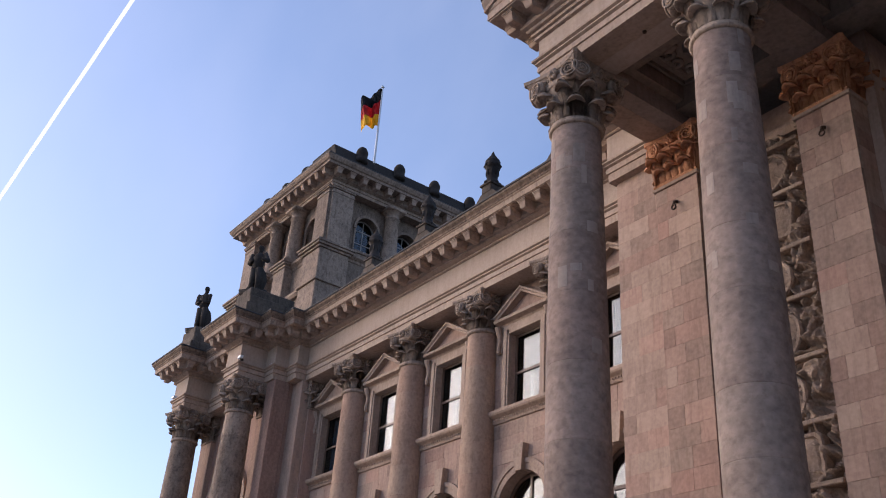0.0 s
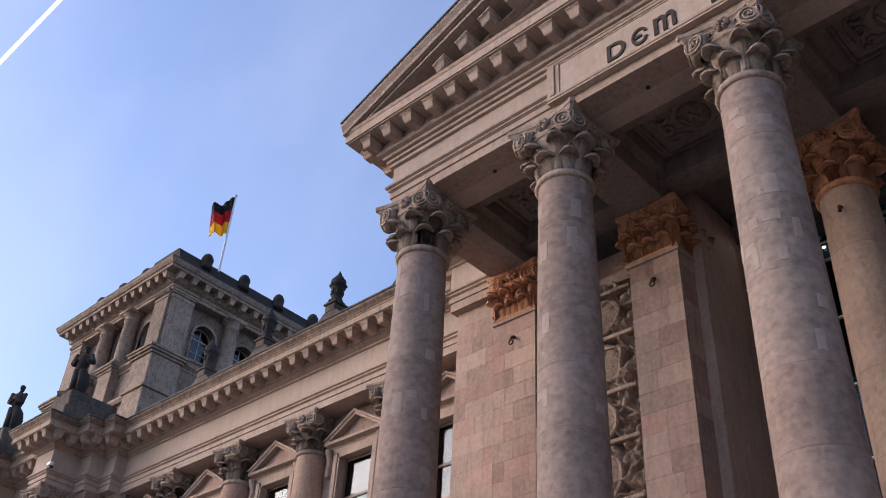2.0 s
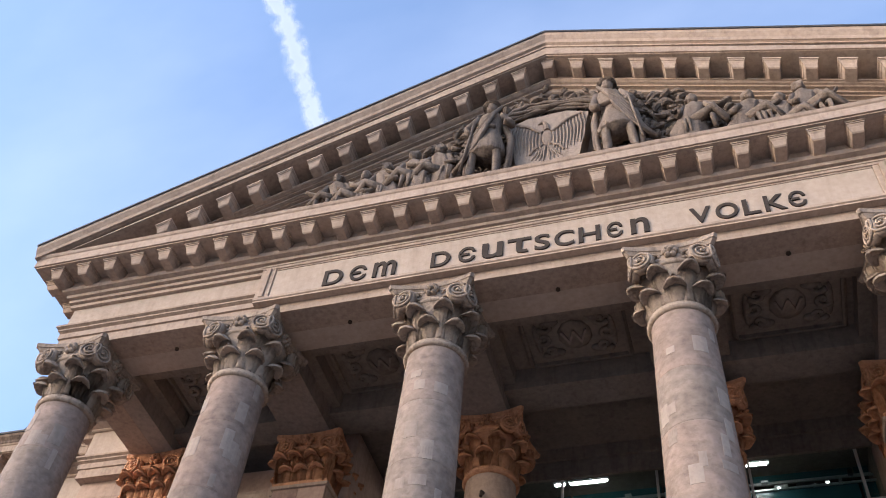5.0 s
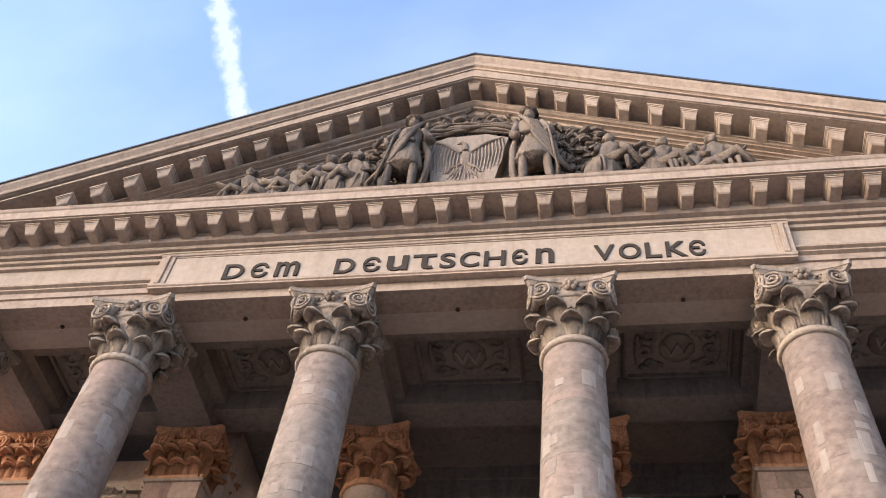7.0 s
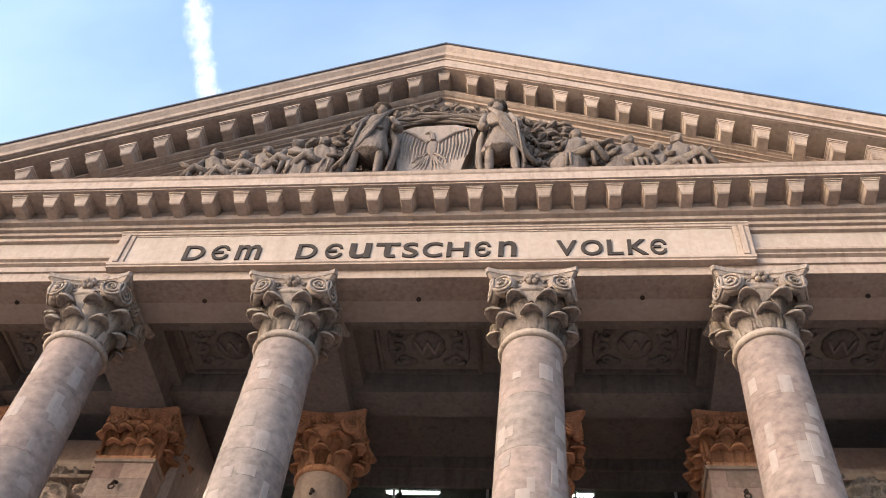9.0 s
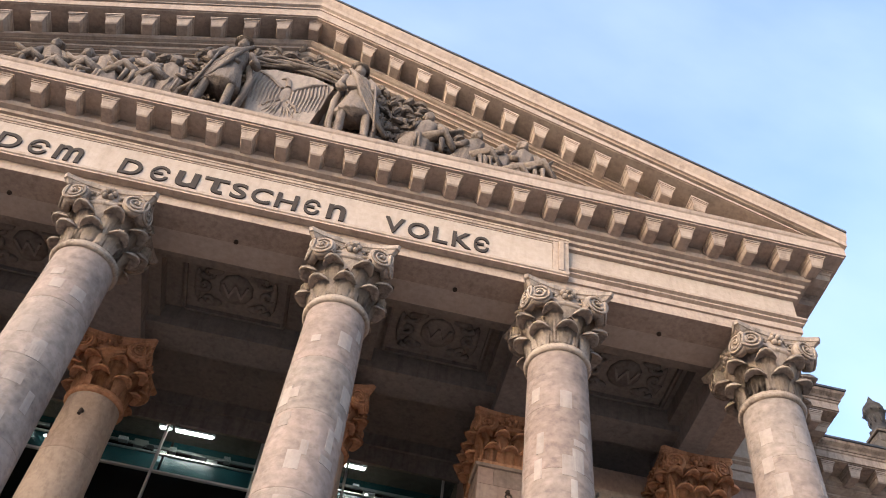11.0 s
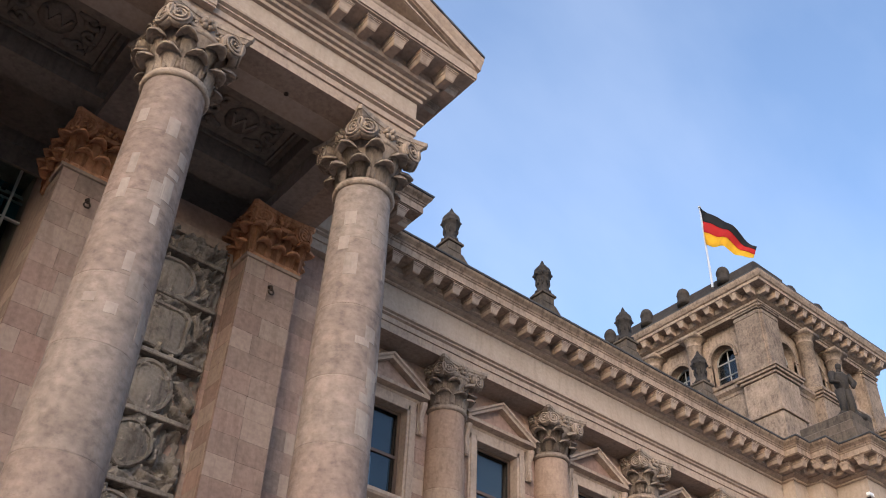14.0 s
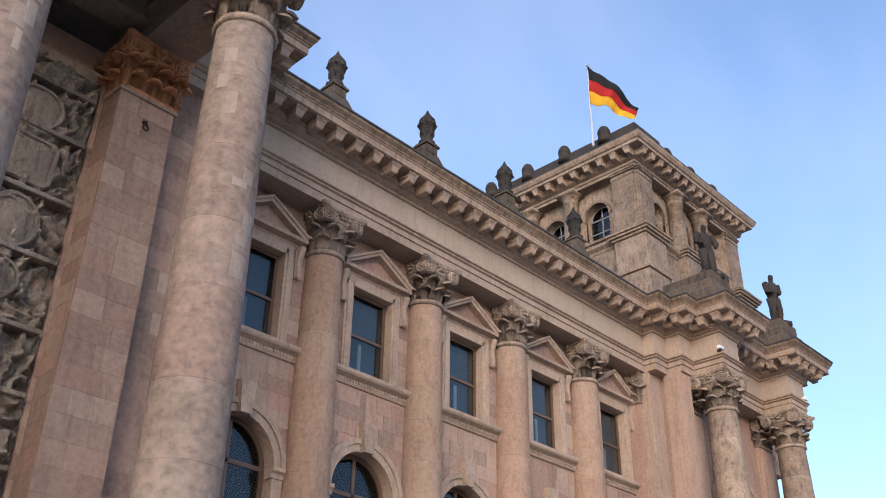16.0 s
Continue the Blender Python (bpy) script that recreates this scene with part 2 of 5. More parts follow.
def sweep(path, prof, bm=None):
    """A moulding along a plan line; the profile is (outwards, z), outwards being to the right of the way."""
    bm = bm or bmesh.new()
    P = [Vector(p) for p in path]
    nor = []
    for a, b in zip(P, P[1:]):
        d = (b - a).normalized()
        nor.append(Vector((d.y, -d.x)))
    rings = []
    for i, p in enumerate(P):
        if i == 0:
            m = nor[0]
        elif i == len(P) - 1:
            m = nor[-1]
        else:
            m = (nor[i - 1] + nor[i]) / (1 + nor[i - 1].dot(nor[i]))
        rings.append([bm.verts.new((p.x + m.x * o, p.y + m.y * o, z)) for o, z in prof])
    k = len(prof)
    for a, b in zip(rings, rings[1:]):
        for i in range(k):
            bm.faces.new((a[i], a[(i + 1) % k], b[(i + 1) % k], b[i]))
    bm.faces.new(rings[0])
    bm.faces.new(rings[-1][::-1])
    return bm


def tube(bm, pts, radii, n=8):
    """A round rod through points."""
    pts = [Vector(p) for p in pts]
    rings = []
    for i, p in enumerate(pts):
        d = (pts[min(i + 1, len(pts) - 1)] - pts[max(i - 1, 0)]).normalized()
        u = d.orthogonal().normalized()
        if rings and u.dot(last) < 0:
            u = -u
        if rings:
            u = (last - d * last.dot(d)).normalized()
        last = u
        v = d.cross(u)
        rings.append([bm.verts.new(p + (u * math.cos(2 * math.pi * j / n) + v * math.sin(2 * math.pi * j / n)) * radii[i]) for j in range(n)])
    for a, b in zip(rings, rings[1:]):
        for j in range(n):
            bm.faces.new((a[j], a[(j + 1) % n], b[(j + 1) % n], b[j]))
    bm.faces.new(rings[0][::-1])
    bm.faces.new(rings[-1])


def blob(bm, c, r, sub=2, rot=None):
    """An ellipsoid lump."""
    res = bmesh.ops.create_icosphere(bm, subdivisions=sub, radius=1.0)
    m = Matrix.Translation(c) @ (rot or Matrix()) @ Matrix.Diagonal((*r, 1))
    bmesh.ops.transform(bm, matrix=m, verts=res["verts"])


def roughen(bm, amount, size):
    for v in bm.verts:
        q = v.co / size
        v.co += Vector((noise.noise(q), noise.noise(q + Vector((7.3, 0, 0))), noise.noise(q + Vector((0, 5.1, 0))))) * amount


def prism(bm, pts, y0, y1):
    """A flat outline in x and z, thick from y0 to y1."""
    a = [bm.verts.new((x, y0, z)) for x, z in pts]
    b = [bm.verts.new((x, y1, z)) for x, z in pts]
    bm.faces.new(a)
    bm.faces.new(b[::-1])
    for i in range(len(pts)):
        j = (i + 1) % len(pts)
        bm.faces.new((a[i], a[j], b[j], b[i]))
    return bm


def ring_band(bm, cx, cz, r0, r1, a0, a1, y0, y1, n=20):
    """An arch band in the x-z plane."""
    pts = [(cx + r1 * math.cos(a0 + (a1 - a0) * i / n), cz + r1 * math.sin(a0 + (a1 - a0) * i / n)) for i in range(n + 1)]
    inn = [(cx + r0 * math.cos(a0 + (a1 - a0) * i / n), cz + r0 * math.sin(a0 + (a1 - a0) * i / n)) for i in range(n + 1)]
    for i in range(n):
        prism(bm, [pts[i], pts[i + 1], inn[i + 1], inn[i]], y0, y1)
    return bm


def wall_with_arch(bm, x0, x1, z0, z1, cx, cz, r, y0, y1, sill, n=16):
    """A slab with an arched opening (down to sill)."""
    if sill > z0:
        add_box(bm, cx - r, cx + r, y0, y1, z0, sill)
    add_box(bm, x0, cx - r, y0, y1, z0, z1)
    add_box(bm, cx + r, x1, y0, y1, z0, z1)
    arc = [(cx - r * math.cos(math.pi * i / n), cz + r * math.sin(math.pi * i / n)) for i in range(n + 1)]
    for a, b in zip(arc, arc[1:]):
        prism(bm, [a, b, (b[0], z1), (a[0], z1)], y0, y1)
    return bm


STONES = {}


def ashlar(parent, x0, x1, y, z0, z1, course=0.5, length=1.0, proud=0.006, material=None, skip=None, seed=1, name="stone_block"):
    """Coursed blocks on a wall that faces -y, each a piece of its own, joints open."""
    rng = random.Random(seed)
    rows = max(1, round((z1 - z0) / course))
    h = (z1 - z0) / rows
    for r in range(rows):
        z = z0 + r * h
        x = x0
        first = True
        while x < x1 - 1e-3:
            w = length * rng.choice((0.7, 1.0, 1.3))
            if first and r % 2:
                w *= 0.55
            first = False
            if x1 - x - w < 0.35 * length:
                w = x1 - x
            w = min(w, x1 - x)
            a, b = x, x + w
            x += w
            if skip:
                cut = skip(a, b, z, z + h)
                if cut is None:
                    continue
                a, b = cut
            if b - a < 0.12:
                continue
            key = (round(b - a, 1), round(h, 3), material.name)
            if key not in STONES:
                bm = box(-0.5, 0.5, -0.5, 0.5, -0.5, 0.5)
                me = bpy.data.meshes.new(name)
                bmesh.ops.transform(bm, matrix=Matrix.Diagonal((key[0] - 0.004, 0.10, h - 0.004, 1)), verts=bm.verts)
                bmesh.ops.bevel(bm, geom=[e for e in bm.edges], offset=0.0035, segments=1, affect="EDGES")
                bm.to_mesh(me)
                bm.free()
                me.materials.append(material)
                STONES[key] = me
            o = new(name, STONES[key])
            o.parent = parent
            o.matrix_basis = Matrix.Translation(((a + b) / 2, y + 0.05 - proud * rng.uniform(0.4, 1.0), z + h / 2)) @ Matrix.Diagonal(((b - a) / key[0], 1, 1, 1))


# ---- capitals and columns ----
def leaf_mesh(w, h, out, curl):
    """An acanthus leaf that stands on z = 0 in front of x = 0 (towards +x) and rolls over at the tip."""
    bm = bmesh.new()
    rows, cols = 15, 10
    grid = []
    for i in range(rows + 1):
        t = i / rows
        if t < 0.55:
            q = t / 0.55
            zz, rr = (h - curl) * q, out * q ** 2.2
        else:
            a = (t - 0.55) / 0.45 * math.pi * 0.75
            zz, rr = h - curl + curl * math.sin(a), out + curl * 1.2 * (1 - math.cos(a))
        ww = w * (0.70 + 0.40 * math.sin(math.pi * min(1.0, t * 0.9 + 0.05))) * (1 + (0.06 * math.cos(t * 30) if t < 0.7 else 0.06))
        if t > 0.8:
            ww *= math.sqrt(max(0.1, 1 - ((t - 0.8) / 0.2) ** 2 * 0.75))
        row = []
        for j in range(cols + 1):
            u = 2 * j / cols - 1
            rib = 0.013 * math.cos(u * 14) * (1 if t < 0.8 else 0.3)
            row.append(bm.verts.new((rr + 0.06 * (1 - u * u) + rib, ww * u / 2, zz - 0.025 * h * u * u * (t > 0.5))))
        grid.append(row)
    for a, b in zip(grid, grid[1:]):
        for j in range(cols):
            bm.faces.new((a[j], a[j + 1], b[j + 1], b[j]))
    bmesh.ops.solidify(bm, geom=bm.faces[:], thickness=0.045)
    # the rolled lip: a broad hood that drops at its sides
    old = set(bm.verts)
    blob(bm, (out + curl * 1.0, 0, h - curl * 0.55), (curl * 1.25, w * 0.60, curl * 0.5), 3)
    for v in bm.verts:
        if v not in old:
            u = v.co.y / (w * 0.60)
            v.co.z -= curl * 0.9 * u * u + 0.35 * max(0.0, v.co.x - out - curl)
            v.co.x -= curl * 0.7 * u * u
            v.co.z += 0.012 * math.cos(u * 11)
    return bm


def spiral_mesh(r, depth):
    """A volute in the y-z plane about the origin, facing +x, with a raised band and an eye."""
    bm = bmesh.new()
    n = 56
    pts, rad = [], []
    for i in range(n + 1):
        a = i / n * 2 * math.pi * 2.4
        q = r * (1 - 0.80 * i / n)
        pts.append((0.03 + depth * 0.12 * i / n, q * math.sin(a), q * math.cos(a)))
        rad.append(r * (0.125 - 0.05 * i / n))
    tube(bm, pts, rad, 6)
    disc = lathe([(r * 0.98, -depth), (r * 0.98, 0.0), (r * 0.8, 0.015)], 24)
    bmesh.ops.transform(disc, matrix=pose(0, 0, 0, 0, 90, 0), verts=disc.verts)
    me = bpy.data.meshes.new("tmp"); disc.to_mesh(me); disc.free(); bm.from_mesh(me); bpy.data.meshes.remove(me)
    blob(bm, (0.04, 0, 0), (r * 0.16, r * 0.17, r * 0.17), 1)
    return bm


def abacus_mesh(half, h, dip=0.16):
    """A slab with hollow sides and cut corners."""
    bm = bmesh.new()
    out = []
    for k in range(4):
        c, s = math.cos(k * math.pi / 2), math.sin(k * math.pi / 2)
        for i in range(9):
            t = -0.9 + 1.8 * i / 8
            x, y = half * (1 - dip * (1 - t * t)), half * t
            out.append((x * c - y * s, x * s + y * c))
    rings = []
    for z, g in ((0, 0.90), (h * 0.45, 0.97), (h * 0.5, 1.0), (h, 1.02)):
        rings.append([bm.verts.new((x * g, y * g, z)) for x, y in out])
    n = len(out)
    for a, b in zip(rings, rings[1:]):
        for i in range(n):
            bm.faces.new((a[i], a[(i + 1) % n], b[(i + 1) % n], b[i]))
    bm.faces.new(rings[0][::-1])
    bm.faces.new(rings[-1])
    return bm


def capital(parent, r, z0, h, material, square=False):
    """A composite capital: bell, two rows of leaves, egg moulding, corner volutes, abacus and flowers."""
    if square:
        bm = box(-r, r, -r, r, 0, h * 0.62)
        bell = part("capital", bm, material, parent)
        part("astragal", sweep([(-r, r), (-r, -r), (r, -r), (r, r)], [(-0.1, 0), (0.05, 0), (0.08, 0.05), (0.05, 0.1), (-0.1, 0.1)]), material, bell)
    else:
        bell = part("capital", lathe([(r * 0.98, 0), (r * 0.98, h * 0.3), (r * 1.05, h * 0.55), (r * 1.3, h * 0.72), (r * 1.3, h * 0.86)], 28), material, parent, smooth=True)
        part("astragal", lathe([(r, -0.16), (r + 0.05, -0.15), (r + 0.09, -0.10), (r + 0.05, -0.05), (r + 0.03, -0.04), (r + 0.06, 0.0), (r, 0.03)], 28), material, bell, smooth=True)
    bell.matrix_basis = Matrix.Translation((0, 0, z0))
    for row, (hh, zz, off, ww) in enumerate(((h * 0.34, 0.02, 0.0, 0.66), (h * 0.60, 0.03, 0.5, 0.62))):
        src = None
        if square:
            spots = []
            for k in range(4):
                for t in ((-0.62, 0.0, 0.62) if row == 0 else (-0.95, -0.32, 0.32, 0.95)):
                    spots.append(pose(0, 0, zz, 0, 0, 90 * k) @ Matrix.Translation((r, t * r, 0)))
        else:
            spots = [pose(0, 0, zz, 0, 0, 45 * (k + off)) @ Matrix.Translation((r * 0.97, 0, 0)) for k in range(8)]
        for m in spots:
            if src is None:
                src = part("leaf", leaf_mesh(r * ww * (0.82 if square else 1.0), hh, h * ((0.04 + 0.03 * row) if square else (0.06 + 0.05 * row)), h * (0.078 + 0.01 * row)), material, bell, smooth=True)
                src.matrix_basis = m
            else:
                again(src, bell, m)
    egg = lathe([(r * 1.1, 0), (r * 1.28, 0.04), (r * 1.34, 0.10), (r * 1.2, 0.16)], 28) if not square else sweep([(-r, r), (-r, -r), (r, -r), (r, r)], [(0, 0), (0.12, 0.03), (0.18, 0.1), (0.1, 0.16), (0, 0.16)])
    e = part("egg_moulding", egg, material, bell, smooth=not square)
    e.matrix_basis = Matrix.Translation((0, 0, h * 0.66))
    vr = h * (0.185 if square else 0.175)
    reach = r * (1.26 if square else 1.40)
    src = None
    for k in range(4):
        for t in (-1, 1):
            m = pose(0, 0, h * 0.76, 0, 0, 90 * k) @ Matrix.Translation((reach - 0.02, t * (reach - vr * 0.86), 0)) @ pose(0, 0, 0, 0, 0, t * 14) @ Matrix.Diagonal((1, t, 1, 1))
            if src is None:
                src = part("volute", spiral_mesh(vr, h * 0.10), material, bell, smooth=True)
                src.matrix_basis = m
            else:
                again(src, bell, m)
    ab = part("abacus", abacus_mesh(r * (1.38 if square else 1.66), h * 0.13, 0.12 if square else 0.2), material, bell)
    ab.matrix_basis = Matrix.Translation((0, 0, h * 0.87))
    src = None
    for k in range(4):
        m = pose(0, 0, h * 0.88, 0, 0, 90 * k) @ Matrix.Translation((r * (1.2 if square else 1.34), 0, 0))
        if src is None:
            bm = bmesh.new()
            for a in range(6):
                blob(bm, (0.0, 0.11 * math.cos(a * 1.047), 0.11 * math.sin(a * 1.047)), (0.09, 0.075, 0.075), 1)
            blob(bm, (0.05, 0, 0), (0.1, 0.06, 0.06), 1)
            src = part("flower", bm, material, bell, smooth=True)
            src.matrix_basis = m
        else:
            again(src, bell, m)
    src = None
    for k in range(4):
        m = pose(0, 0, 0, 0, 0, 90 * k)
        if src is None:
            bm = bmesh.new()
            for z, d in ((0.905, 0.0), (0.80, -0.03)):
                tube(bm, [(r * ((1.16 if square else 1.34) - 0.10 * (1 - u * u)) + d, r * (0.95 if square else 1.1) * u, h * (z - 0.035 * (1 - u * u))) for u in [-1 + i / 5 for i in range(11)]], [0.035] * 11, 6)
            for i in range(9):
                blob(bm, (r * (1.08 if square else 1.22), r * 0.19 * (i - 4), h * 0.845), (0.05, 0.05, 0.055), 1)
            src = part("scroll_band", bm, material, bell, smooth=True)
            src.matrix_basis = m
        else:
            again(src, bell, m)
    bm = box(-r * 1.17, r * 1.17, -r * 1.17, r * 1.17, h * 0.74, h * 0.88)
    if square:
        bmesh.ops.scale(bm, vec=(0.9, 0.9, 1), verts=bm.verts)
    part("scroll_core", bm, material, bell)
    return bell


def column(x, y, z0, z1, r_low, r_top, cap_h, shaft_mat, cap_mat, label, group, drums=7, patches=0):
    col = empty("column", Matrix.Translation((x, y, z0)), label, "column", group)
    H = z1 - z0 - cap_h
    part("base", lathe([(r_low * 1.42, 0), (r_low * 1.42, 0.22), (r_low * 1.3, 0.24), (r_low * 1.38, 0.34), (r_low * 1.3, 0.44), (r_low * 1.14, 0.48), (r_low * 1.12, 0.56), (r_low * 1.22, 0.64), (r_low * 1.1, 0.74), (r_low, 0.8)], 32), shaft_mat, col, smooth=True)
    def rad(z):
        t = (z - 0.8) / (H - 0.8)
        return r_low + (r_top - r_low) * (max(0, t - 0.2) / 0.8) ** 1.5
    rng = random.Random(int(abs(x) * 100 + y * 10 + 3))
    cuts = [0.8] + [0.8 + (H - 0.8) * (k + rng.uniform(-0.12, 0.12)) / drums for k in range(1, drums)] + [H]
    for a, b in zip(cuts, cuts[1:]):
        mid = (a + b) / 2
        part("drum", lathe([(rad(a) - 0.005, a), (rad(a), a + 0.005), (rad(a + 0.03), a + 0.03), (rad(mid), mid), (rad(b - 0.03), b - 0.03), (rad(b), b - 0.005), (rad(b) - 0.005, b)], 40), shaft_mat, col, smooth=True)
    capital(col, r_top, H, cap_h, cap_mat)
    if patches:
        for k in range(patches):
            z = rng.uniform(0.45, 0.96) * H
            hh, a0, da = rng.uniform(0.15, 0.55), math.radians(rng.uniform(195, 345)), rng.uniform(0.18, 0.5)
            bm = bmesh.new()
            n = 5
            rr = [(rad(z) + 0.006, z), (rad(z + hh) + 0.006, z + hh), (rad(z + hh) - 0.04, z + hh), (rad(z) - 0.04, z)]
            rings = [[bm.verts.new((q * math.cos(a0 + da * i / n), q * math.sin(a0 + da * i / n), zz)) for q, zz in rr] for i in range(n + 1)]
            for a, b in zip(rings, rings[1:]):
                for i in range(4):
                    bm.faces.new((a[i], a[(i + 1) % 4], b[(i + 1) % 4], b[i]))
            bm.faces.new(rings[0]); bm.faces.new(rings[-1][::-1])
            part("repair_patch", bm, M_PATCH, col, "paler stone repair let into the shaft")
    return col

# ---- ground, podium, steps ----
S = 17.55          # underside of every architrave
TOP = 20.45        # upper edge of every main cornice
FLOOR = 4.0
tagged(part("ground", box(-900, 900, -900, 900, -1, 0), M_PAVE), "grey granite paving of the forecourt", "ground", kind="structure")
podium = tagged(part("podium", box(-15.6, 15.6, -1.6, 9.0, 0, FLOOR, bevel=0.05), M_TRIM), "sandstone podium under the portico columns", "podium", kind="structure")
bm = bmesh.new()
for k in range(22):
    add_box(bm, -13, 13, -1.6 - 0.36 * (k + 1), -1.61, 0, FLOOR - 0.18 * (k + 1))
tagged(part("outer_steps", bm, M_PAVE), "broad flight of granite steps before the portico", "steps", kind="structure")

# ---- entablature profiles: (outwards, height) ----
ARCH = [(-0.7, S), (0.0, S), (0.0, S + 0.28), (0.045, S + 0.29), (0.045, S + 0.46), (0.02, S + 0.465), (0.02, S + 0.49), (0.10, S + 0.53), (0.10, S + 0.57), (0.07, S + 0.575), (0.16, S + 0.62), (0.16, S + 0.68), (-0.7, S + 0.68)]
FRIEZE = [(-0.7, S + 0.68), (0.02, S + 0.68), (0.02, S + 1.35), (-0.7, S + 1.35)]
BED = [(-0.7, S + 1.35)] + [(x, S + z) for x, z in ((0.05, 1.35), (0.11, 1.36), (0.11, 1.46), (0.07, 1.465), (0.07, 1.48), (0.17, 1.50), (0.18, 1.58), (0.13, 1.585), (0.14, 1.60), (0.25, 1.62), (0.27, 1.70), (0.22, 1.705), (0.24, 1.72), (0.37, 1.75), (0.41, 1.84), (0.33, 1.845), (0.33, 2.12))] + [(-0.7, S + 2.12)]
# the wings have a taller plain frieze and a slighter bed moulding
WING_FRIEZE = [(-0.7, S + 0.68), (0.02, S + 0.68), (0.02, S + 1.62), (-0.7, S + 1.62)]
WING_BED = [(-0.7, S + 1.62)] + [(x, S + z) for x, z in ((0.06, 1.62), (0.10, 1.65), (0.10, 1.70), (0.07, 1.705), (0.20, 1.76), (0.27, 1.80), (0.27, 1.83), (0.24, 1.84), (0.36, 1.90), (0.36, 1.93), (0.33, 1.935), (0.33, 2.12))] + [(-0.7, S + 2.12)]
CORONA = [(-0.7, S + 2.12), (0.94, S + 2.12), (0.94, S + 2.15), (0.98, S + 2.15), (0.98, S + 2.38), (1.01, S + 2.40), (1.03, S + 2.45), (-0.7, S + 2.45)]
CYMA = [(-0.7, S + 2.45), (1.05, S + 2.45), (1.07, S + 2.52), (1.15, S + 2.62), (1.17, S + 2.70), (1.14, S + 2.72), (-0.7, S + 2.76)]


def modillion_mesh():
    """A stepped bracket that hangs under a corona: back at y = 0, front towards -y, top at z = 0."""
    bm = bmesh.new()
    add_box(bm, -0.20, 0.20, -0.57, 0.0, -0.05, 0.0)
    add_box(bm, -0.185, 0.185, -0.55, 0.0, -0.085, -0.052)
    # front and sides draw in towards a flat underside
    levels = [(0.175, -0.535, -0.087), (0.16, -0.50, -0.15), (0.145, -0.50, -0.16), (0.13, -0.46, -0.28), (0.115, -0.43, -0.31)]
    rings = [[bm.verts.new(c) for c in ((-w, 0, z), (-w, y, z), (w, y, z), (w, 0, z))] for w, y, z in levels]
    for a, b in zip(rings, rings[1:]):
        for i in range(4):
            j = (i + 1) % 4
            bm.faces.new((a[i], a[j], b[j], b[i]))
    bm.faces.new(rings[0]); bm.faces.new(rings[-1][::-1])
    me = bpy.data.meshes.new("modillion")
    bmesh.ops.recalc_face_normals(bm, faces=bm.faces)
    bm.to_mesh(me); bm.free()
    me.materials.append(M_TRIM)
    return me


MODILLION = modillion_mesh()


def modillions(parent, path, step=0.775, ends=0.35, z=S + 2.12, back=0.34):
    for a, b in zip(path, path[1:]):
        a, b = Vector(a), Vector(b)
        d = (b - a).normalized()
        n = Vector((d.y, -d.x))
        length = (b - a).length
        if length < 0.6:
            continue
        k = max(1, round((length + 2 * ends) / step))
        for i in range(k + 1):
            p = a - d * ends + d * (length + 2 * ends) * i / k + n * back
            o = new("modillion", MODILLION)
            o.parent = parent
            o.matrix_basis = Matrix.Translation((p.x, p.y, z)) @ Matrix.Rotation(math.atan2(d.y, d.x), 4, "Z")


# a cornice that carries a pediment has no gutter moulding
LOW_CORONA = [(-0.7, S + 2.12), (0.98, S + 2.12), (0.98, S + 2.16), (1.02, S + 2.16), (1.02, S + 2.42), (1.05, S + 2.45), (1.08, S + 2.52), (-0.7, S + 2.54)]


def entablature(name, path, label, step=0.775, top=CORONA):
    e = empty(name, Matrix(), label, "entablature", kind="structure")
    part("architrave", sweep(path, ARCH), M_TRIM, e)
    part("frieze", sweep(path, WING_FRIEZE if top is CORONA else FRIEZE), M_FRIEZE, e)
    part("bed_moulding", sweep(path, WING_BED if top is CORONA else BED), M_TRIM, e)
    part("corona", sweep(path, top), M_CORNICE if top is CORONA else M_TRIM, e)
    if top is CORONA:
        part("gutter_moulding", sweep(path, CYMA), M_SOOT, e)
        part("lead_flashing", sweep(path, [(-0.7, S + 2.775), (1.19, S + 2.725), (1.21, S + 2.77), (-0.7, S + 2.82)]), M_ROOF, e, "dark lead edge")
    modillions(e, path, step)
    return e


# ---- portico ----
PX = 12.35
portico_path = [(-PX, 4.9), (-PX, 0.0), (PX, 0.0), (PX, 4.9)]
ent = entablature("portico_entablature", portico_path, "sandstone entablature with bracketed cornice over the portico", top=LOW_CORONA)
# the inscription panel covers architrave mouldings and frieze between its side frames
PANEL = 6.7
part("inscription_panel", box(-PANEL, PANEL, -0.17, 0.0, S + 0.40, S + 1.35, bevel=0.01), M_FRIEZE, ent, "pale stone panel behind the letters")
part("panel_sill", sweep([(-PANEL - 0.36, -0.16), (PANEL + 0.36, -0.16)], [(-0.15, S + 0.27), (0.02, S + 0.27), (0.02, S + 0.31), (0.05, S + 0.33), (0.06, S + 0.39), (0.0, S + 0.40), (-0.15, S + 0.40)]), M_TRIM, ent)
part("panel_head", sweep([(-PANEL - 0.36, -0.16), (PANEL + 0.36, -0.16)], [(-0.15, S + 1.355), (0.02, S + 1.355), (0.02, S + 1.39), (0.05, S + 1.40), (0.06, S + 1.46), (0.08, S + 1.47), (0.08, S + 1.52), (-0.15, S + 1.53)]), M_TRIM, ent)
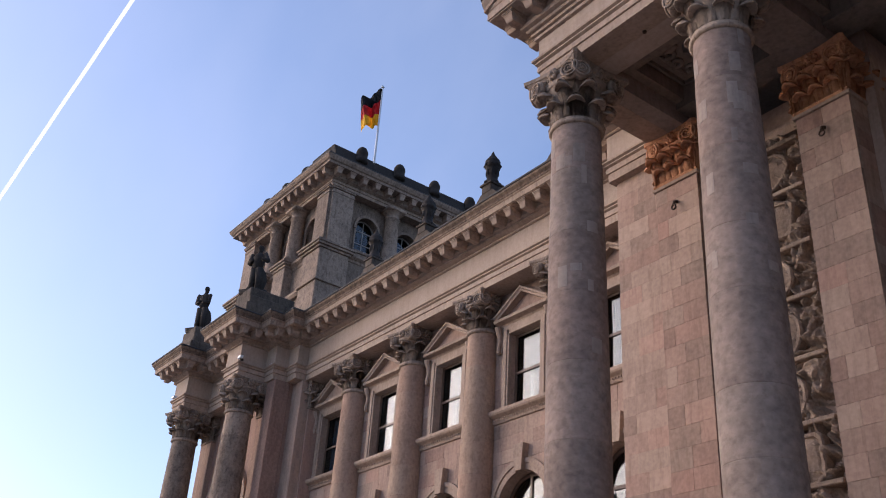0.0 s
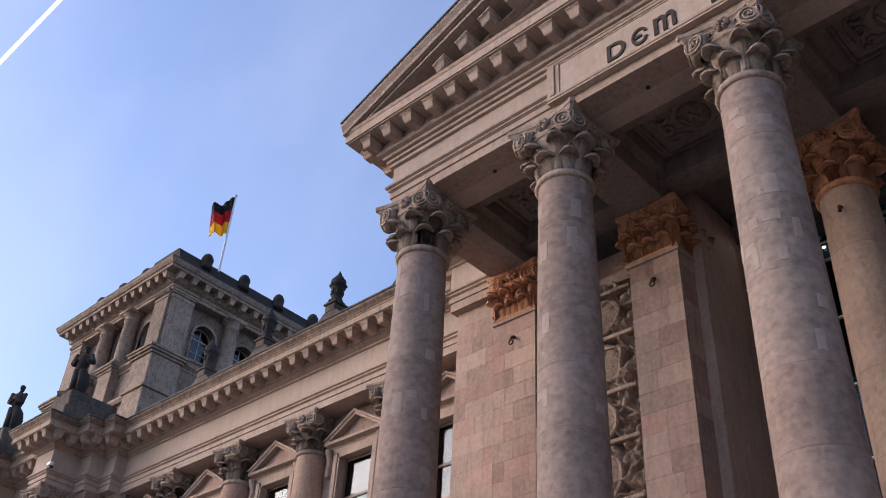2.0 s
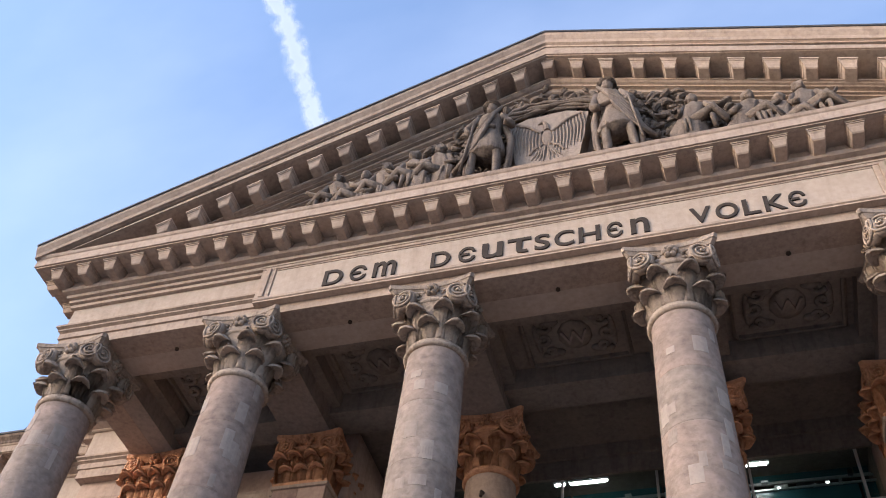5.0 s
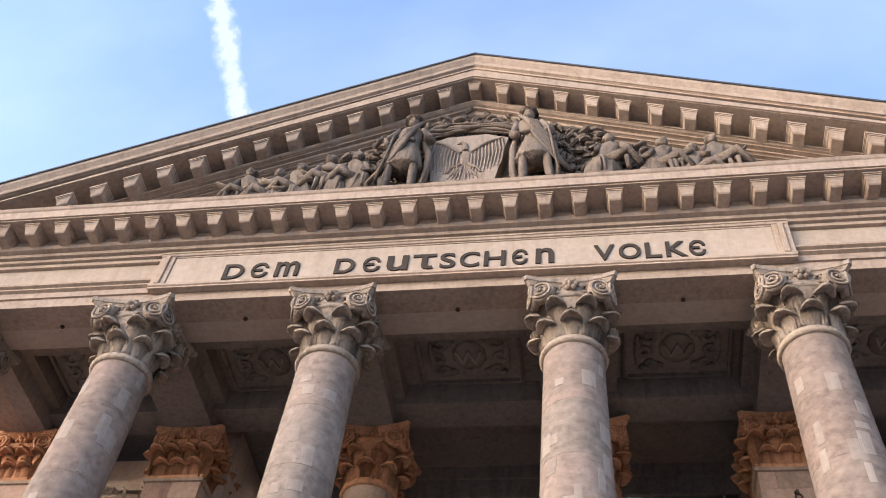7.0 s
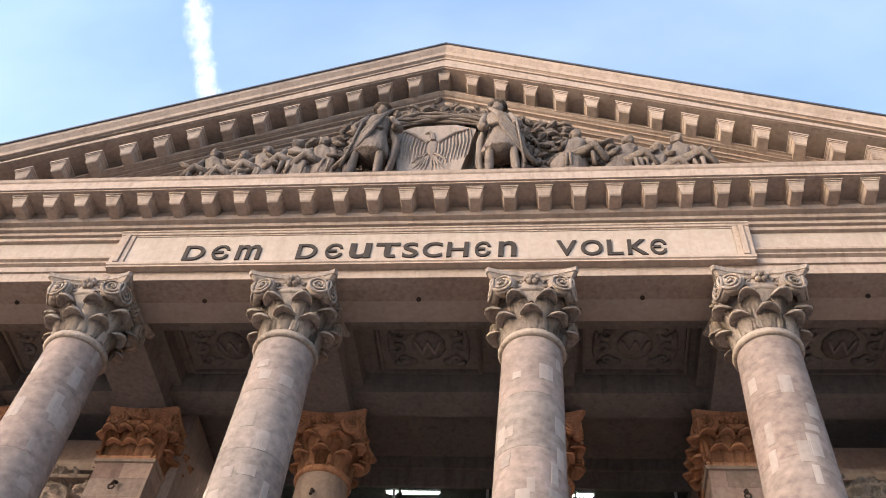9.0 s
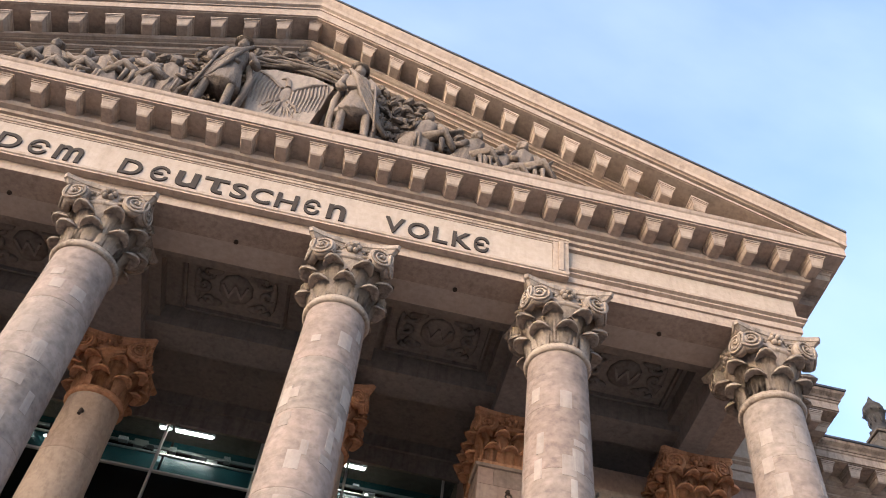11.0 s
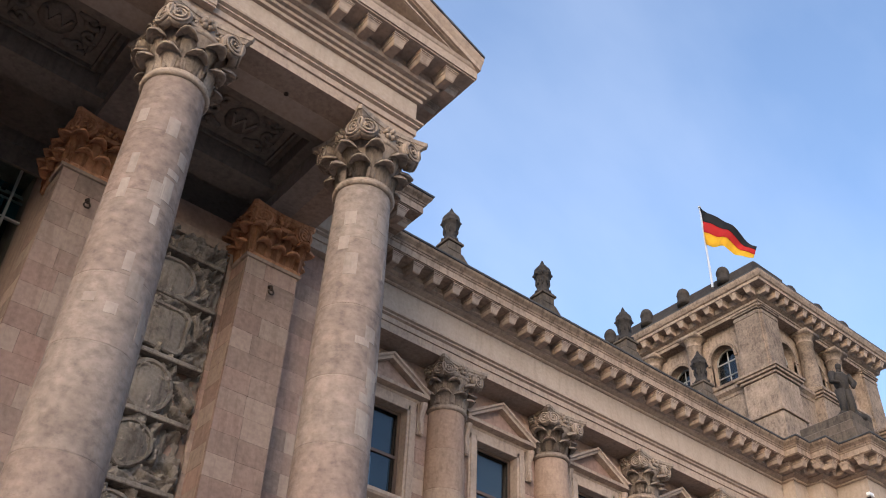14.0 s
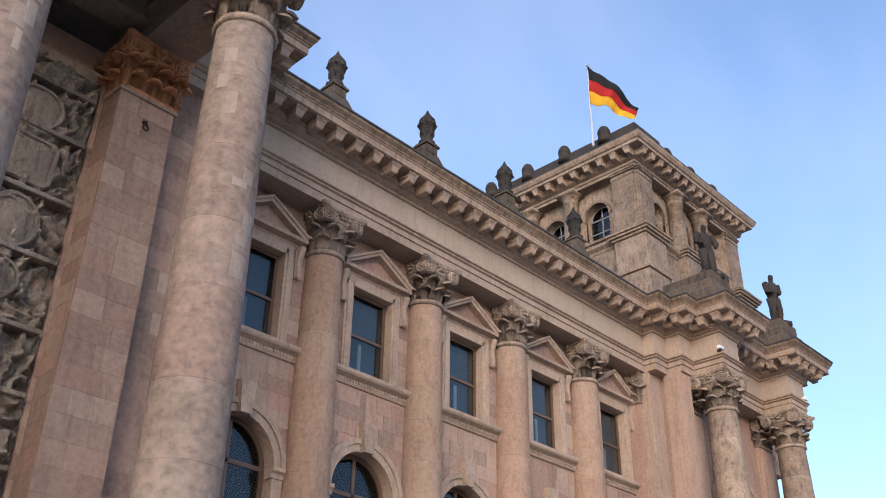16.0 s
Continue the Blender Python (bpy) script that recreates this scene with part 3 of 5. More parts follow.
for s in (-1, 1):
    bm = bmesh.new()
    for k, (a, b, d) in enumerate(((0.0, 0.12, 0.20), (0.12, 0.24, 0.24), (0.24, 0.36, 0.20))):
        add_box(bm, s * (PANEL + a), s * (PANEL + b), -d, 0.0, S + 0.40, S + 1.40, bevel=0.01)
    part("panel_side_frame", bm, M_TRIM, ent)

inscription = empty("inscription", Matrix(), "dark bronze capital letters on the pale frieze of the portico", "inscription")
CELLS = [("D", -5.36, -4.88), ("E", -4.71, -4.31), ("M", -4.14, -3.59), ("D", -2.76, -2.31), ("E", -2.12, -1.73), ("U", -1.58, -1.1), ("T", -1.0, -0.47), ("S", -0.39, -0.05), ("C", 0.05, 0.48), ("H", 0.58, 1.05), ("E", 1.19, 1.53), ("N", 1.7, 2.09), ("V", 2.95, 3.38), ("O", 3.47, 3.93), ("L", 4.02, 4.36), ("K", 4.45, 4.88), ("E", 4.93, 5.27)]
for ch, xa, xb in CELLS:
    cu = bpy.data.curves.new("letter", "FONT")
    cu.body, cu.extrude, cu.offset, cu.bevel_depth = {"M": "m", "N": "n", "E": "\u0404", "T": "\u03c4", "U": "u"}.get(ch, ch), 0.04, 0.012, 0.004
    tmp = new("letter", cu)
    bpy.context.view_layer.update()
    me = bpy.data.meshes.new_from_object(tmp.evaluated_get(bpy.context.evaluated_depsgraph_get()))
    bpy.data.objects.remove(tmp)
    me.materials.clear()
    me.materials.append(M_BRONZE)
    xs = [v.co.x for v in me.vertices]; ys = [v.co.y for v in me.vertices]
    sx, sy = (xb - xa) / (max(xs) - min(xs)), 0.52 / (max(ys) - min(ys))
    for v in me.vertices:
        v.co = Vector((xa + (v.co.x - min(xs)) * sx, -0.185 - v.co.z * 0.4, S + 0.46 + (v.co.y - min(ys)) * sy))
    o = new("letter", me)
    o.parent = inscription

# pediment
PTOP, PRUN = 20.31, 13.40      # eaves height and half width of the pediment
SLOPE = 0.44
APEX = PTOP + SLOPE * PRUN
pediment = empty("pediment", Matrix(), "triangular sandstone pediment with raking bracketed cornice", "pediment", kind="structure")
bm = prism(bmesh.new(), [(-12.4, PTOP - 0.1), (12.4, PTOP - 0.1), (0, PTOP - 0.1 + 12.4 * SLOPE)], 0.15, 0.9)
part("tympanum_wall", bm, M_TYMP, pediment)
RAKE = [("cymatium", M_TRIM, [(-1.5, -0.04), (1.24, 0.0), (1.22, -0.12), (1.14, -0.26), (1.12, -0.38), (1.05, -0.42), (1.05, -0.5), (-1.5, -0.5)]),
        ("raking_corona", M_TRIM, [(-1.5, -0.5), (1.02, -0.5), (1.02, -0.86), (0.98, -0.86), (0.98, -0.9), (-1.5, -0.9)]),
        ("raking_bed_moulding", M_TRIM, [(-0.9, -0.9), (0.34, -0.9), (0.34, -1.21), (0.48, -1.22), (0.48, -1.26), (0.40, -1.32), (0.34, -1.34), (0.34, -1.42), (0.24, -1.43), (0.26, -1.47), (0.22, -1.56), (0.14, -1.60), (0.14, -1.66), (0.04, -1.67), (0.07, -1.71), (0.04, -1.78), (0.0, -1.80), (0.0, -1.86), (-0.9, -1.86)])]
for nm, mat, prof in RAKE:
    for s in (-1, 1):
        run = PRUN if nm == "cymatium" else 13.05 if nm == "raking_corona" else 11.6
        bm = bmesh.new()
        path = [(-run, 0.0), (0.0, 0.0)] if s < 0 else [(0.0, 0.0), (run, 0.0)]
        sweep(path, prof, bm)
        for v in bm.verts:
            v.co.z = max(PTOP - 0.36, APEX + v.co.z - SLOPE * abs(v.co.x))
        part(nm, bm, mat, pediment)
# brackets that stay plumb while their tops follow the rake
RAKED = {}
for s in (-1, 1):
    RAKED[s] = MODILLION.copy()
    for v in RAKED[s].vertices:
        v.co.z -= SLOPE * s * v.co.x
k = 17
for s in (-1, 1):
    for i in range(k):
        x = 0.0 if (i == 0) else s * i * 0.775
        if i == 0 and s > 0:
            continue
        z = APEX - 0.9 - SLOPE * abs(x)
        if z < PTOP + 0.35 or abs(x) > 11.9:
            continue
        o = new("modillion", RAKED[s] if i else MODILLION)
        o.parent = pediment
        o.matrix_basis = Matrix.Translation((x, -0.34, z))
bm = bmesh.new()
prism(bm, [(-PRUN, PTOP - 0.02), (0, APEX - 0.02), (PRUN, PTOP - 0.02), (PRUN, PTOP + 0.04), (0, APEX + 0.05), (-PRUN, PTOP + 0.04)], -1.27, 12.0)
tagged(part("portico_roof", bm, M_ROOF), "dark sheet-metal gable roof over the portico", "roof", kind="structure")

for x in (-9.3, -4.86, -0.04, 4.74, 9.31):
    bm = lathe([(0.05, -0.02), (0.05, 0.03)], 12)
    o = part("drain_spout", bm, M_IRON, ent, "small dark iron spout")
    o.matrix_basis = Matrix.Translation((x, 0.6, S - 0.02))

# portico columns
COLS = (-11.75, -7.28, -2.68, 2.43, 7.05, 11.66)
for x in COLS:
    column(x, 0.72, FLOOR, S, 0.705, 0.605, 1.55, M_COL, M_CAP, "weathered grey stone column with composite capital on the portico", "portico columns", patches=16)

# portico ceiling: cross beams, coffers with cartouches
ceiling = bmesh.new()
add_box(ceiling, -PX + 0.1, PX - 0.1, 0.6, 9.0, S + 1.0, S + 1.5)
beams = empty("ceiling_beams", Matrix(), "grey stone beams between columns and back wall", "beam", kind="structure")
part("front_beam", box(-PX + 0.66, PX - 0.66, 0.66, 1.27, S - 0.004, S + 1.05), M_FRIEZE, beams)
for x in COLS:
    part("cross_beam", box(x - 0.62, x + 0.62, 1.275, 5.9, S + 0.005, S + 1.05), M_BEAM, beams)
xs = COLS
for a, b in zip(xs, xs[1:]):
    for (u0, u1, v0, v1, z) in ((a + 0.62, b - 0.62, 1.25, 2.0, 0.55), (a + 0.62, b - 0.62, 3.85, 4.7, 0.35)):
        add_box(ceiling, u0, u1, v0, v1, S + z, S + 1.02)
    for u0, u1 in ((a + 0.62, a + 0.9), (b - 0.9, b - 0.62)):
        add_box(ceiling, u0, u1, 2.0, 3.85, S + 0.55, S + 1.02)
tagged(part("ceiling", ceiling, M_CEIL), "dark stone coffered ceiling of the portico", "ceiling", kind="structure")


def cartouche(x, y, letter):
    c = empty("cartouche", Matrix.Translation((x, y, S + 1.0)), "carved stone cartouche with scrolls in a ceiling coffer", "relief", "ceiling cartouches")
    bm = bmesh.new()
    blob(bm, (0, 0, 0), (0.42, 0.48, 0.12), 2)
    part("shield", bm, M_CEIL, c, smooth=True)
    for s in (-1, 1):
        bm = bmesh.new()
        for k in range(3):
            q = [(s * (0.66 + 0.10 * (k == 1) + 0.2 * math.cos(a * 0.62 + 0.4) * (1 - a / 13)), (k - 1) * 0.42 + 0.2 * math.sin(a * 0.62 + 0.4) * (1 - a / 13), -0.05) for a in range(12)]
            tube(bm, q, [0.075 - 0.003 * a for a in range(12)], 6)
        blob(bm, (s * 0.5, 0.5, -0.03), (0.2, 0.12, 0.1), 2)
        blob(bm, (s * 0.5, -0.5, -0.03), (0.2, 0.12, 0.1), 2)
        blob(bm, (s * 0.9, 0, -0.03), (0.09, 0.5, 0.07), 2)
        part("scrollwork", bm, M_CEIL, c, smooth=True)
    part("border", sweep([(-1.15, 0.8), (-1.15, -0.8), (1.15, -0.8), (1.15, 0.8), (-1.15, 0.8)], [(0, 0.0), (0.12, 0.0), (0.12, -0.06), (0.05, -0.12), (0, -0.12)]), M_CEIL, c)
    if letter:
        cu = bpy.data.curves.new("letter", "FONT")
        cu.body, cu.extrude, cu.size, cu.align_x, cu.align_y = letter, 0.03, 0.62, "CENTER", "CENTER"
        tmp = new("letter", cu)
        bpy.context.view_layer.update()
        me = bpy.data.meshes.new_from_object(tmp.evaluated_get(bpy.context.evaluated_depsgraph_get()))
        bpy.data.objects.remove(tmp)
        me.materials.clear(); me.materials.append(M_BEAM)
        o = new("letter", me)
        o.parent = c
        o.matrix_basis = pose(0, 0, -0.13, 180, 0, 0)


for a, b in zip(xs, xs[1:]):
    cartouche((a + b) / 2, 2.92, "W")

# ---- avant-corps: the wall behind the portico ----
YB = 4.95
back = empty("wall_back", Matrix(), "sandstone ashlar wall behind the portico columns", "wall", kind="structure")
for s in (-1, 1):
    bm = bmesh.new()
    add_box(bm, s * 12.45, s * 14.4, YB, 9.0, 0, S)
    add_box(bm, s * 6.25, s * 8.0, YB + 0.02, 9.0, FLOOR, S + 0.6)
    add_box(bm, s * 8.0, s * 12.45, YB + 0.35, 9.0, FLOOR, S)
    part("wall_core", bm, M_WALL, back)
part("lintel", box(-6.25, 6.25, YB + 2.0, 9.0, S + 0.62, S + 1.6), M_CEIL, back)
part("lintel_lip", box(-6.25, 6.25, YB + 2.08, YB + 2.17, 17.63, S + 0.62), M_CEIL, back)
for s, sd in ((-1, 5), (1, 11)):
    x0, x1 = (12.5, 14.4) if s > 0 else (-14.4, -12.5)
    ashlar(back, x0, x1, YB, FLOOR, S, 0.52, 1.15, material=M_WALL, seed=sd)


def pilaster(x, label):
    p = empty("pilaster", Matrix.Translation((x, 0, FLOOR)), label, "pilaster", "portico pilasters")
    F, H = YB - 0.70, S - FLOOR - 1.5
    part("shaft_core", box(-0.66, 0.66, F + 0.03, YB + 0.3, 0.0, H), M_WALL, p)
    ashlar(p, -0.70, 0.70, F, 0.6, H - 0.03, 0.52, 0.95, material=M_WALL, seed=int(x * 7) + 90)
    for s in (-1, 1):
        rng = random.Random(int(x * 5) + s)
        z = 0.6
        while z < H - 0.3:
            hh = min(0.50, H - 0.03 - z)
            part("return_block", box(s * 0.66, s * (0.70 - 0.006 * rng.random()), F + 0.11, YB + 0.3, z + 0.003, z + hh - 0.003, bevel=0.003), M_WALL, p)
            z += hh
    ring = [(-0.7, YB), (-0.7, F - 0.01), (0.7, F - 0.01), (0.7, YB)]
    part("base", sweep(ring, [(-0.2, 0), (0.14, 0), (0.14, 0.2), (0.08, 0.3), (0.1, 0.42), (0.02, 0.55), (-0.2, 0.6)]), M_TRIM, p)
    part("neck_moulding", sweep(ring, [(-0.2, H - 0.11), (0.05, H - 0.09), (0.08, H - 0.03), (-0.2, H - 0.01)]), M_TRIM, p)
    c = capital(p, 0.66, H, 1.5, M_RUST, square=True)
    c.matrix_basis = Matrix.Translation((0, F + 0.66, H))
    bm = bmesh.new()
    tube(bm, [(0.0, F - 0.02, H - 0.68), (0.0, F - 0.12, H - 0.72), (0.0, F - 0.16, H - 0.83)], [0.05, 0.04, 0.04], 8)
    ringpts = [(0.07 * math.sin(a), F - 0.16, H - 0.9 + 0.07 * math.cos(a)) for a in [i * 0.785 for i in range(9)]]
    tube(bm, ringpts, [0.022] * 9, 6)
    part("iron_ring", bm, M_IRON, p, "rusted iron ring")
    return p


for x in (-11.62, -7.22, 6.9, 11.5):
    pilaster(x, "sandstone pilaster of mixed blocks with rust-orange composite capital")
for x in (-2.6, 2.6):
    c = column(x, 5.02, FLOOR, S, 0.70, 0.60, 1.45, M_DRUM, M_RUST, "buff sandstone column with rust-orange capital before the glass wall", "inner columns")
    bm = bmesh.new()
    tube(bm, [(0.0, -0.6, S - FLOOR - 2.2), (0.0, -0.72, S - FLOOR - 2.24), (0.0, -0.74, S - FLOOR - 2.38)], [0.05, 0.04, 0.04], 8)
    part("iron_ring", bm, M_IRON, c, "rusted iron ring")


def relief(x0, x1, seed, material):
    """A tall carved panel: shields and tablets one above the other, with foliage and arms between them."""
    rng = random.Random(seed)
    W, z0, z1 = x1 - x0, FLOOR + 0.5, S - 1.1
    cx = (x0 + x1) / 2
    top = empty("relief_panel", Matrix(), "tall grey stone relief of shields and foliage between pilasters", "relief", "portico reliefs")
    items = []
    z = z0 + 0.7
    k = 0
    while z < z1 - 0.5:
        kind = "soqs"[k % 4]
        items.append((kind, cx + rng.uniform(-0.15, 0.15), z, rng.uniform(0.5, 0.68), rng.uniform(0.5, 0.72), rng.uniform(-14, 14)))
        z += rng.uniform(1.3, 1.6)
        k += 1
    nx, nz = 64, 300
    bm = bmesh.new()
    rows = []
    for j in range(nz + 1):
        row = []
        for i in range(nx + 1):
            x, zz = x0 + W * i / nx, z0 + (z1 - z0) * j / nz
            q = Vector((x * 1.9, seed * 3.1, zz * 1.9))
            warp = Vector((noise.noise(q * 0.8), 0, noise.noise(q * 0.8 + Vector((3, 1, 4)))))
            f = noise.noise(q * 1.2 + warp * 1.6)
            h = 0.05 + 0.42 * (1 - min(1.0, abs(f) * 2.6)) ** 0.8
            g = noise.noise(q * 3.1 + warp * 2)
            h += 0.16 * (1 - min(1.0, abs(g) * 3)) - 0.05
            h += 0.05 * noise.noise(q * 9)
            edge = min(i, nx - i) / nx
            if edge < 0.04:
                h *= 0.5
            row.append(bm.verts.new((x, YB + 0.38 - max(0.0, h) * 0.85, zz)))
        rows.append(row)
    for a, b in zip(rows, rows[1:]):
        for i in range(nx):
            bm.faces.new((a[i], a[i + 1], b[i + 1], b[i]))
    part("carved_foliage", bm, material, top, smooth=True)
    for kind, ix, iz, w, hh, tilt in items:
        out = []
        for i in range(28):
            a = 2 * math.pi * i / 28
            u, v = math.cos(a), math.sin(a)
            if kind == "q":
                g = 1 / max(abs(u), abs(v))
                u, v = u * g, v * g * 0.85
            elif kind == "s":
                u = u * (1.0 if v > -0.1 else 1.0 - 0.25 * v * v)
                v = v * (1.15 if v < 0 else 0.85)
            out.append((u * w, v * hh))
        bm = bmesh.new()
        rings = []
        for g, y in ((1.0, 0.05), (1.0, -0.20), (0.95, -0.25), (0.84, -0.25), (0.80, -0.19), (0.55, -0.24), (0.25, -0.29), (0.05, -0.30)):
            rings.append([bm.verts.new((x * g, y, z * g)) for x, z in out])
        for a, b in zip(rings, rings[1:]):
            for i in range(28):
                bm.faces.new((a[i], a[(i + 1) % 28], b[(i + 1) % 28], b[i]))
        bm.faces.new(rings[-1]); bm.faces.new(rings[0][::-1])
        roughen(bm, 0.03, 0.2)
        o = part("tablet" if kind == "q" else "shield", bm, material, top)
        o.matrix_basis = Matrix.Translation((ix, YB + 0.22, iz)) @ pose(0, 0, 0, 0, tilt, 0)
        part("ledge", box(-W * 0.46, W * 0.46, -0.28, 0.1, -0.06, 0.05, bevel=0.02), material, top).matrix_basis = Matrix.Translation((cx, YB + 0.2, iz + hh * 1.1 + 0.05))
    return top


for s in (-1, 1):
    a, b = sorted((s * 8.25, s * 10.7))
    relief(a, b, 3 if s < 0 else 8, M_RELIEF_WARM if s < 0 else M_RELIEF)
    r = empty("stone_surround", Matrix(), "sandstone blocks framing the carved relief", "frame", "relief frames")
    for x0, x1 in ((s * 8.0, s * 8.25), (s * 10.7, s * 11.05)):
        a, b = sorted((x0, x1))
        ashlar(r, a, b, YB + 0.1, FLOOR, S - 0.9, 0.5, 0.6, material=M_WALL, seed=int(a * 10))
    a, b = sorted((s * 8.25, s * 10.7))
    part("head_moulding", sweep([(a, YB + 0.36), (b, YB + 0.36)], [(0, S - 1.15), (0.25, S - 1.15), (0.32, S - 1.0), (0.32, S - 0.9), (0, S - 0.85)]), M_TRIM, r)

# avant-corps entablature to either side of the portico
for s in (-1, 1):
    path = [(PX + 0.0, YB - 0.25), (14.5, YB - 0.25), (14.5, 9.0)]
    if s < 0:
        path = [(-x, y) for x, y in path][::-1]
    entablature("corner_entablature", path, "sandstone entablature of the central block beside the portico")

# ---- glass wall of the foyer ----
foyer = empty("glass_wall", Matrix(), "dark glazed foyer wall with pale metal bars behind the portico", "glass wall", kind="structure")
YG = 7.2
VX = [-6.25, -5.85, -3.6, -1.33, 1.1, 3.34, 5.85, 6.25]
HZ = [4.2, 7.3, 9.1, 10.9, 12.7, 14.5, 16.2, 18.17]
for a, b in zip(VX, VX[1:]):
    for c, d in zip(HZ, HZ[1:]):
        o = part("pane", box(a + 0.02, b - 0.02, YG + 0.02, YG + 0.035, c + 0.02, d - 0.02), M_FOYER, foyer)
        o.visible_shadow = False
for x in VX[1:-1]:
    part("mullion", box(x - 0.03, x + 0.03, YG - 0.06, YG + 0.06, 4.0, S + 0.6, bevel=0.008), M_METAL, foyer)
for z in HZ[:-1]:
    part("transom", box(-6.25, 6.25, YG - 0.05, YG + 0.05, z - 0.025, z + 0.025, bevel=0.008), M_METAL, foyer)
# foyer surfaces are painted near-black to give the room's gloom
room = empty("foyer_room", Matrix(), "foyer interior behind the glass wall, its unlit depth painted near-black", "room", kind="structure")
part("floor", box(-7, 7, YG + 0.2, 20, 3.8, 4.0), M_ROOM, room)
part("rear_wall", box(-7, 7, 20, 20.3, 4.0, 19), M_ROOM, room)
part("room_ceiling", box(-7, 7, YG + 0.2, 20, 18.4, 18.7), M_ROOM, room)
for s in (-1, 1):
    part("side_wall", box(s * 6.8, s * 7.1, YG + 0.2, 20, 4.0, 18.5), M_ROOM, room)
gallery = empty("gallery_front", Matrix(), "teal glass gallery front with steel rails inside the foyer", "gallery")
for a, b2 in zip(VX[:-1], VX[1:]):
    part("glass_band", box(a + 0.03, b2 - 0.03, YG + 0.75, YG + 0.79, 16.75, 17.25), M_TEAL, gallery)
    part("glass_band", box(a + 0.03, b2 - 0.03, YG + 1.3, YG + 1.34, 17.9, 18.4), M_TEAL, gallery)
for z, d in ((16.72, 0.7), (17.28, 0.7), (17.6, 0.9), (17.86, 1.2)):
    part("rail", box(-6.4, 6.4, YG + d, YG + d + 0.05, z - 0.02, z + 0.025), M_METAL, gallery)
rng = random.Random(4)
for k in range(30):
    x = -6.2 + 12.4 * k / 29 + rng.uniform(-0.2, 0.2)
    z = rng.uniform(17.3, 17.6)
    part("bracket", box(x, x + rng.uniform(0.06, 0.4), YG + 0.8, YG + 0.95, z, z + rng.uniform(0.06, 0.22)), (M_METAL, M_ROOM, M_WHITE)[k % 3], gallery)
for k in range(9):
    x = rng.uniform(-6, 6)
    l = empty("spot_lamp", Matrix.Translation((x, YG + 0.7, rng.uniform(17.1, 17.5))), "small lit spot lamp inside the foyer", "lamp", "foyer spot lamps")
    bm = bmesh.new(); blob(bm, (0, 0, 0), (0.05, 0.04, 0.035), 1)
    part("bulb", bm, M_SPOT, l)
    part("holder", box(-0.05, 0.05, 0.03, 0.1, -0.02, 0.08), M_METAL, l)
for x, w in ((-1.42, 0.12), (-0.66, 0.47), (3.49, 0.30), (-5.2, 0.3)):
    l = empty("tube_lamp", Matrix.Translation((x, YG + 0.14, 17.64)), "lit white tube lamp under the foyer ceiling", "lamp", "foyer tube lamps")
    part("tube", box(-w, w, -0.03, 0.03, -0.022, 0.035, bevel=0.012), M_TUBE, l)
    part("housing", box(-w - 0.05, w + 0.05, -0.06, 0.06, 0.035, 0.09), M_WHITE, l)

# ---- wings ----
WX = (19.15, 23.5, 27.85, 32.2)      # half columns
WIN = (16.98, 21.33, 25.68, 30.03, 34.3)   # window axes
YW = 7.35


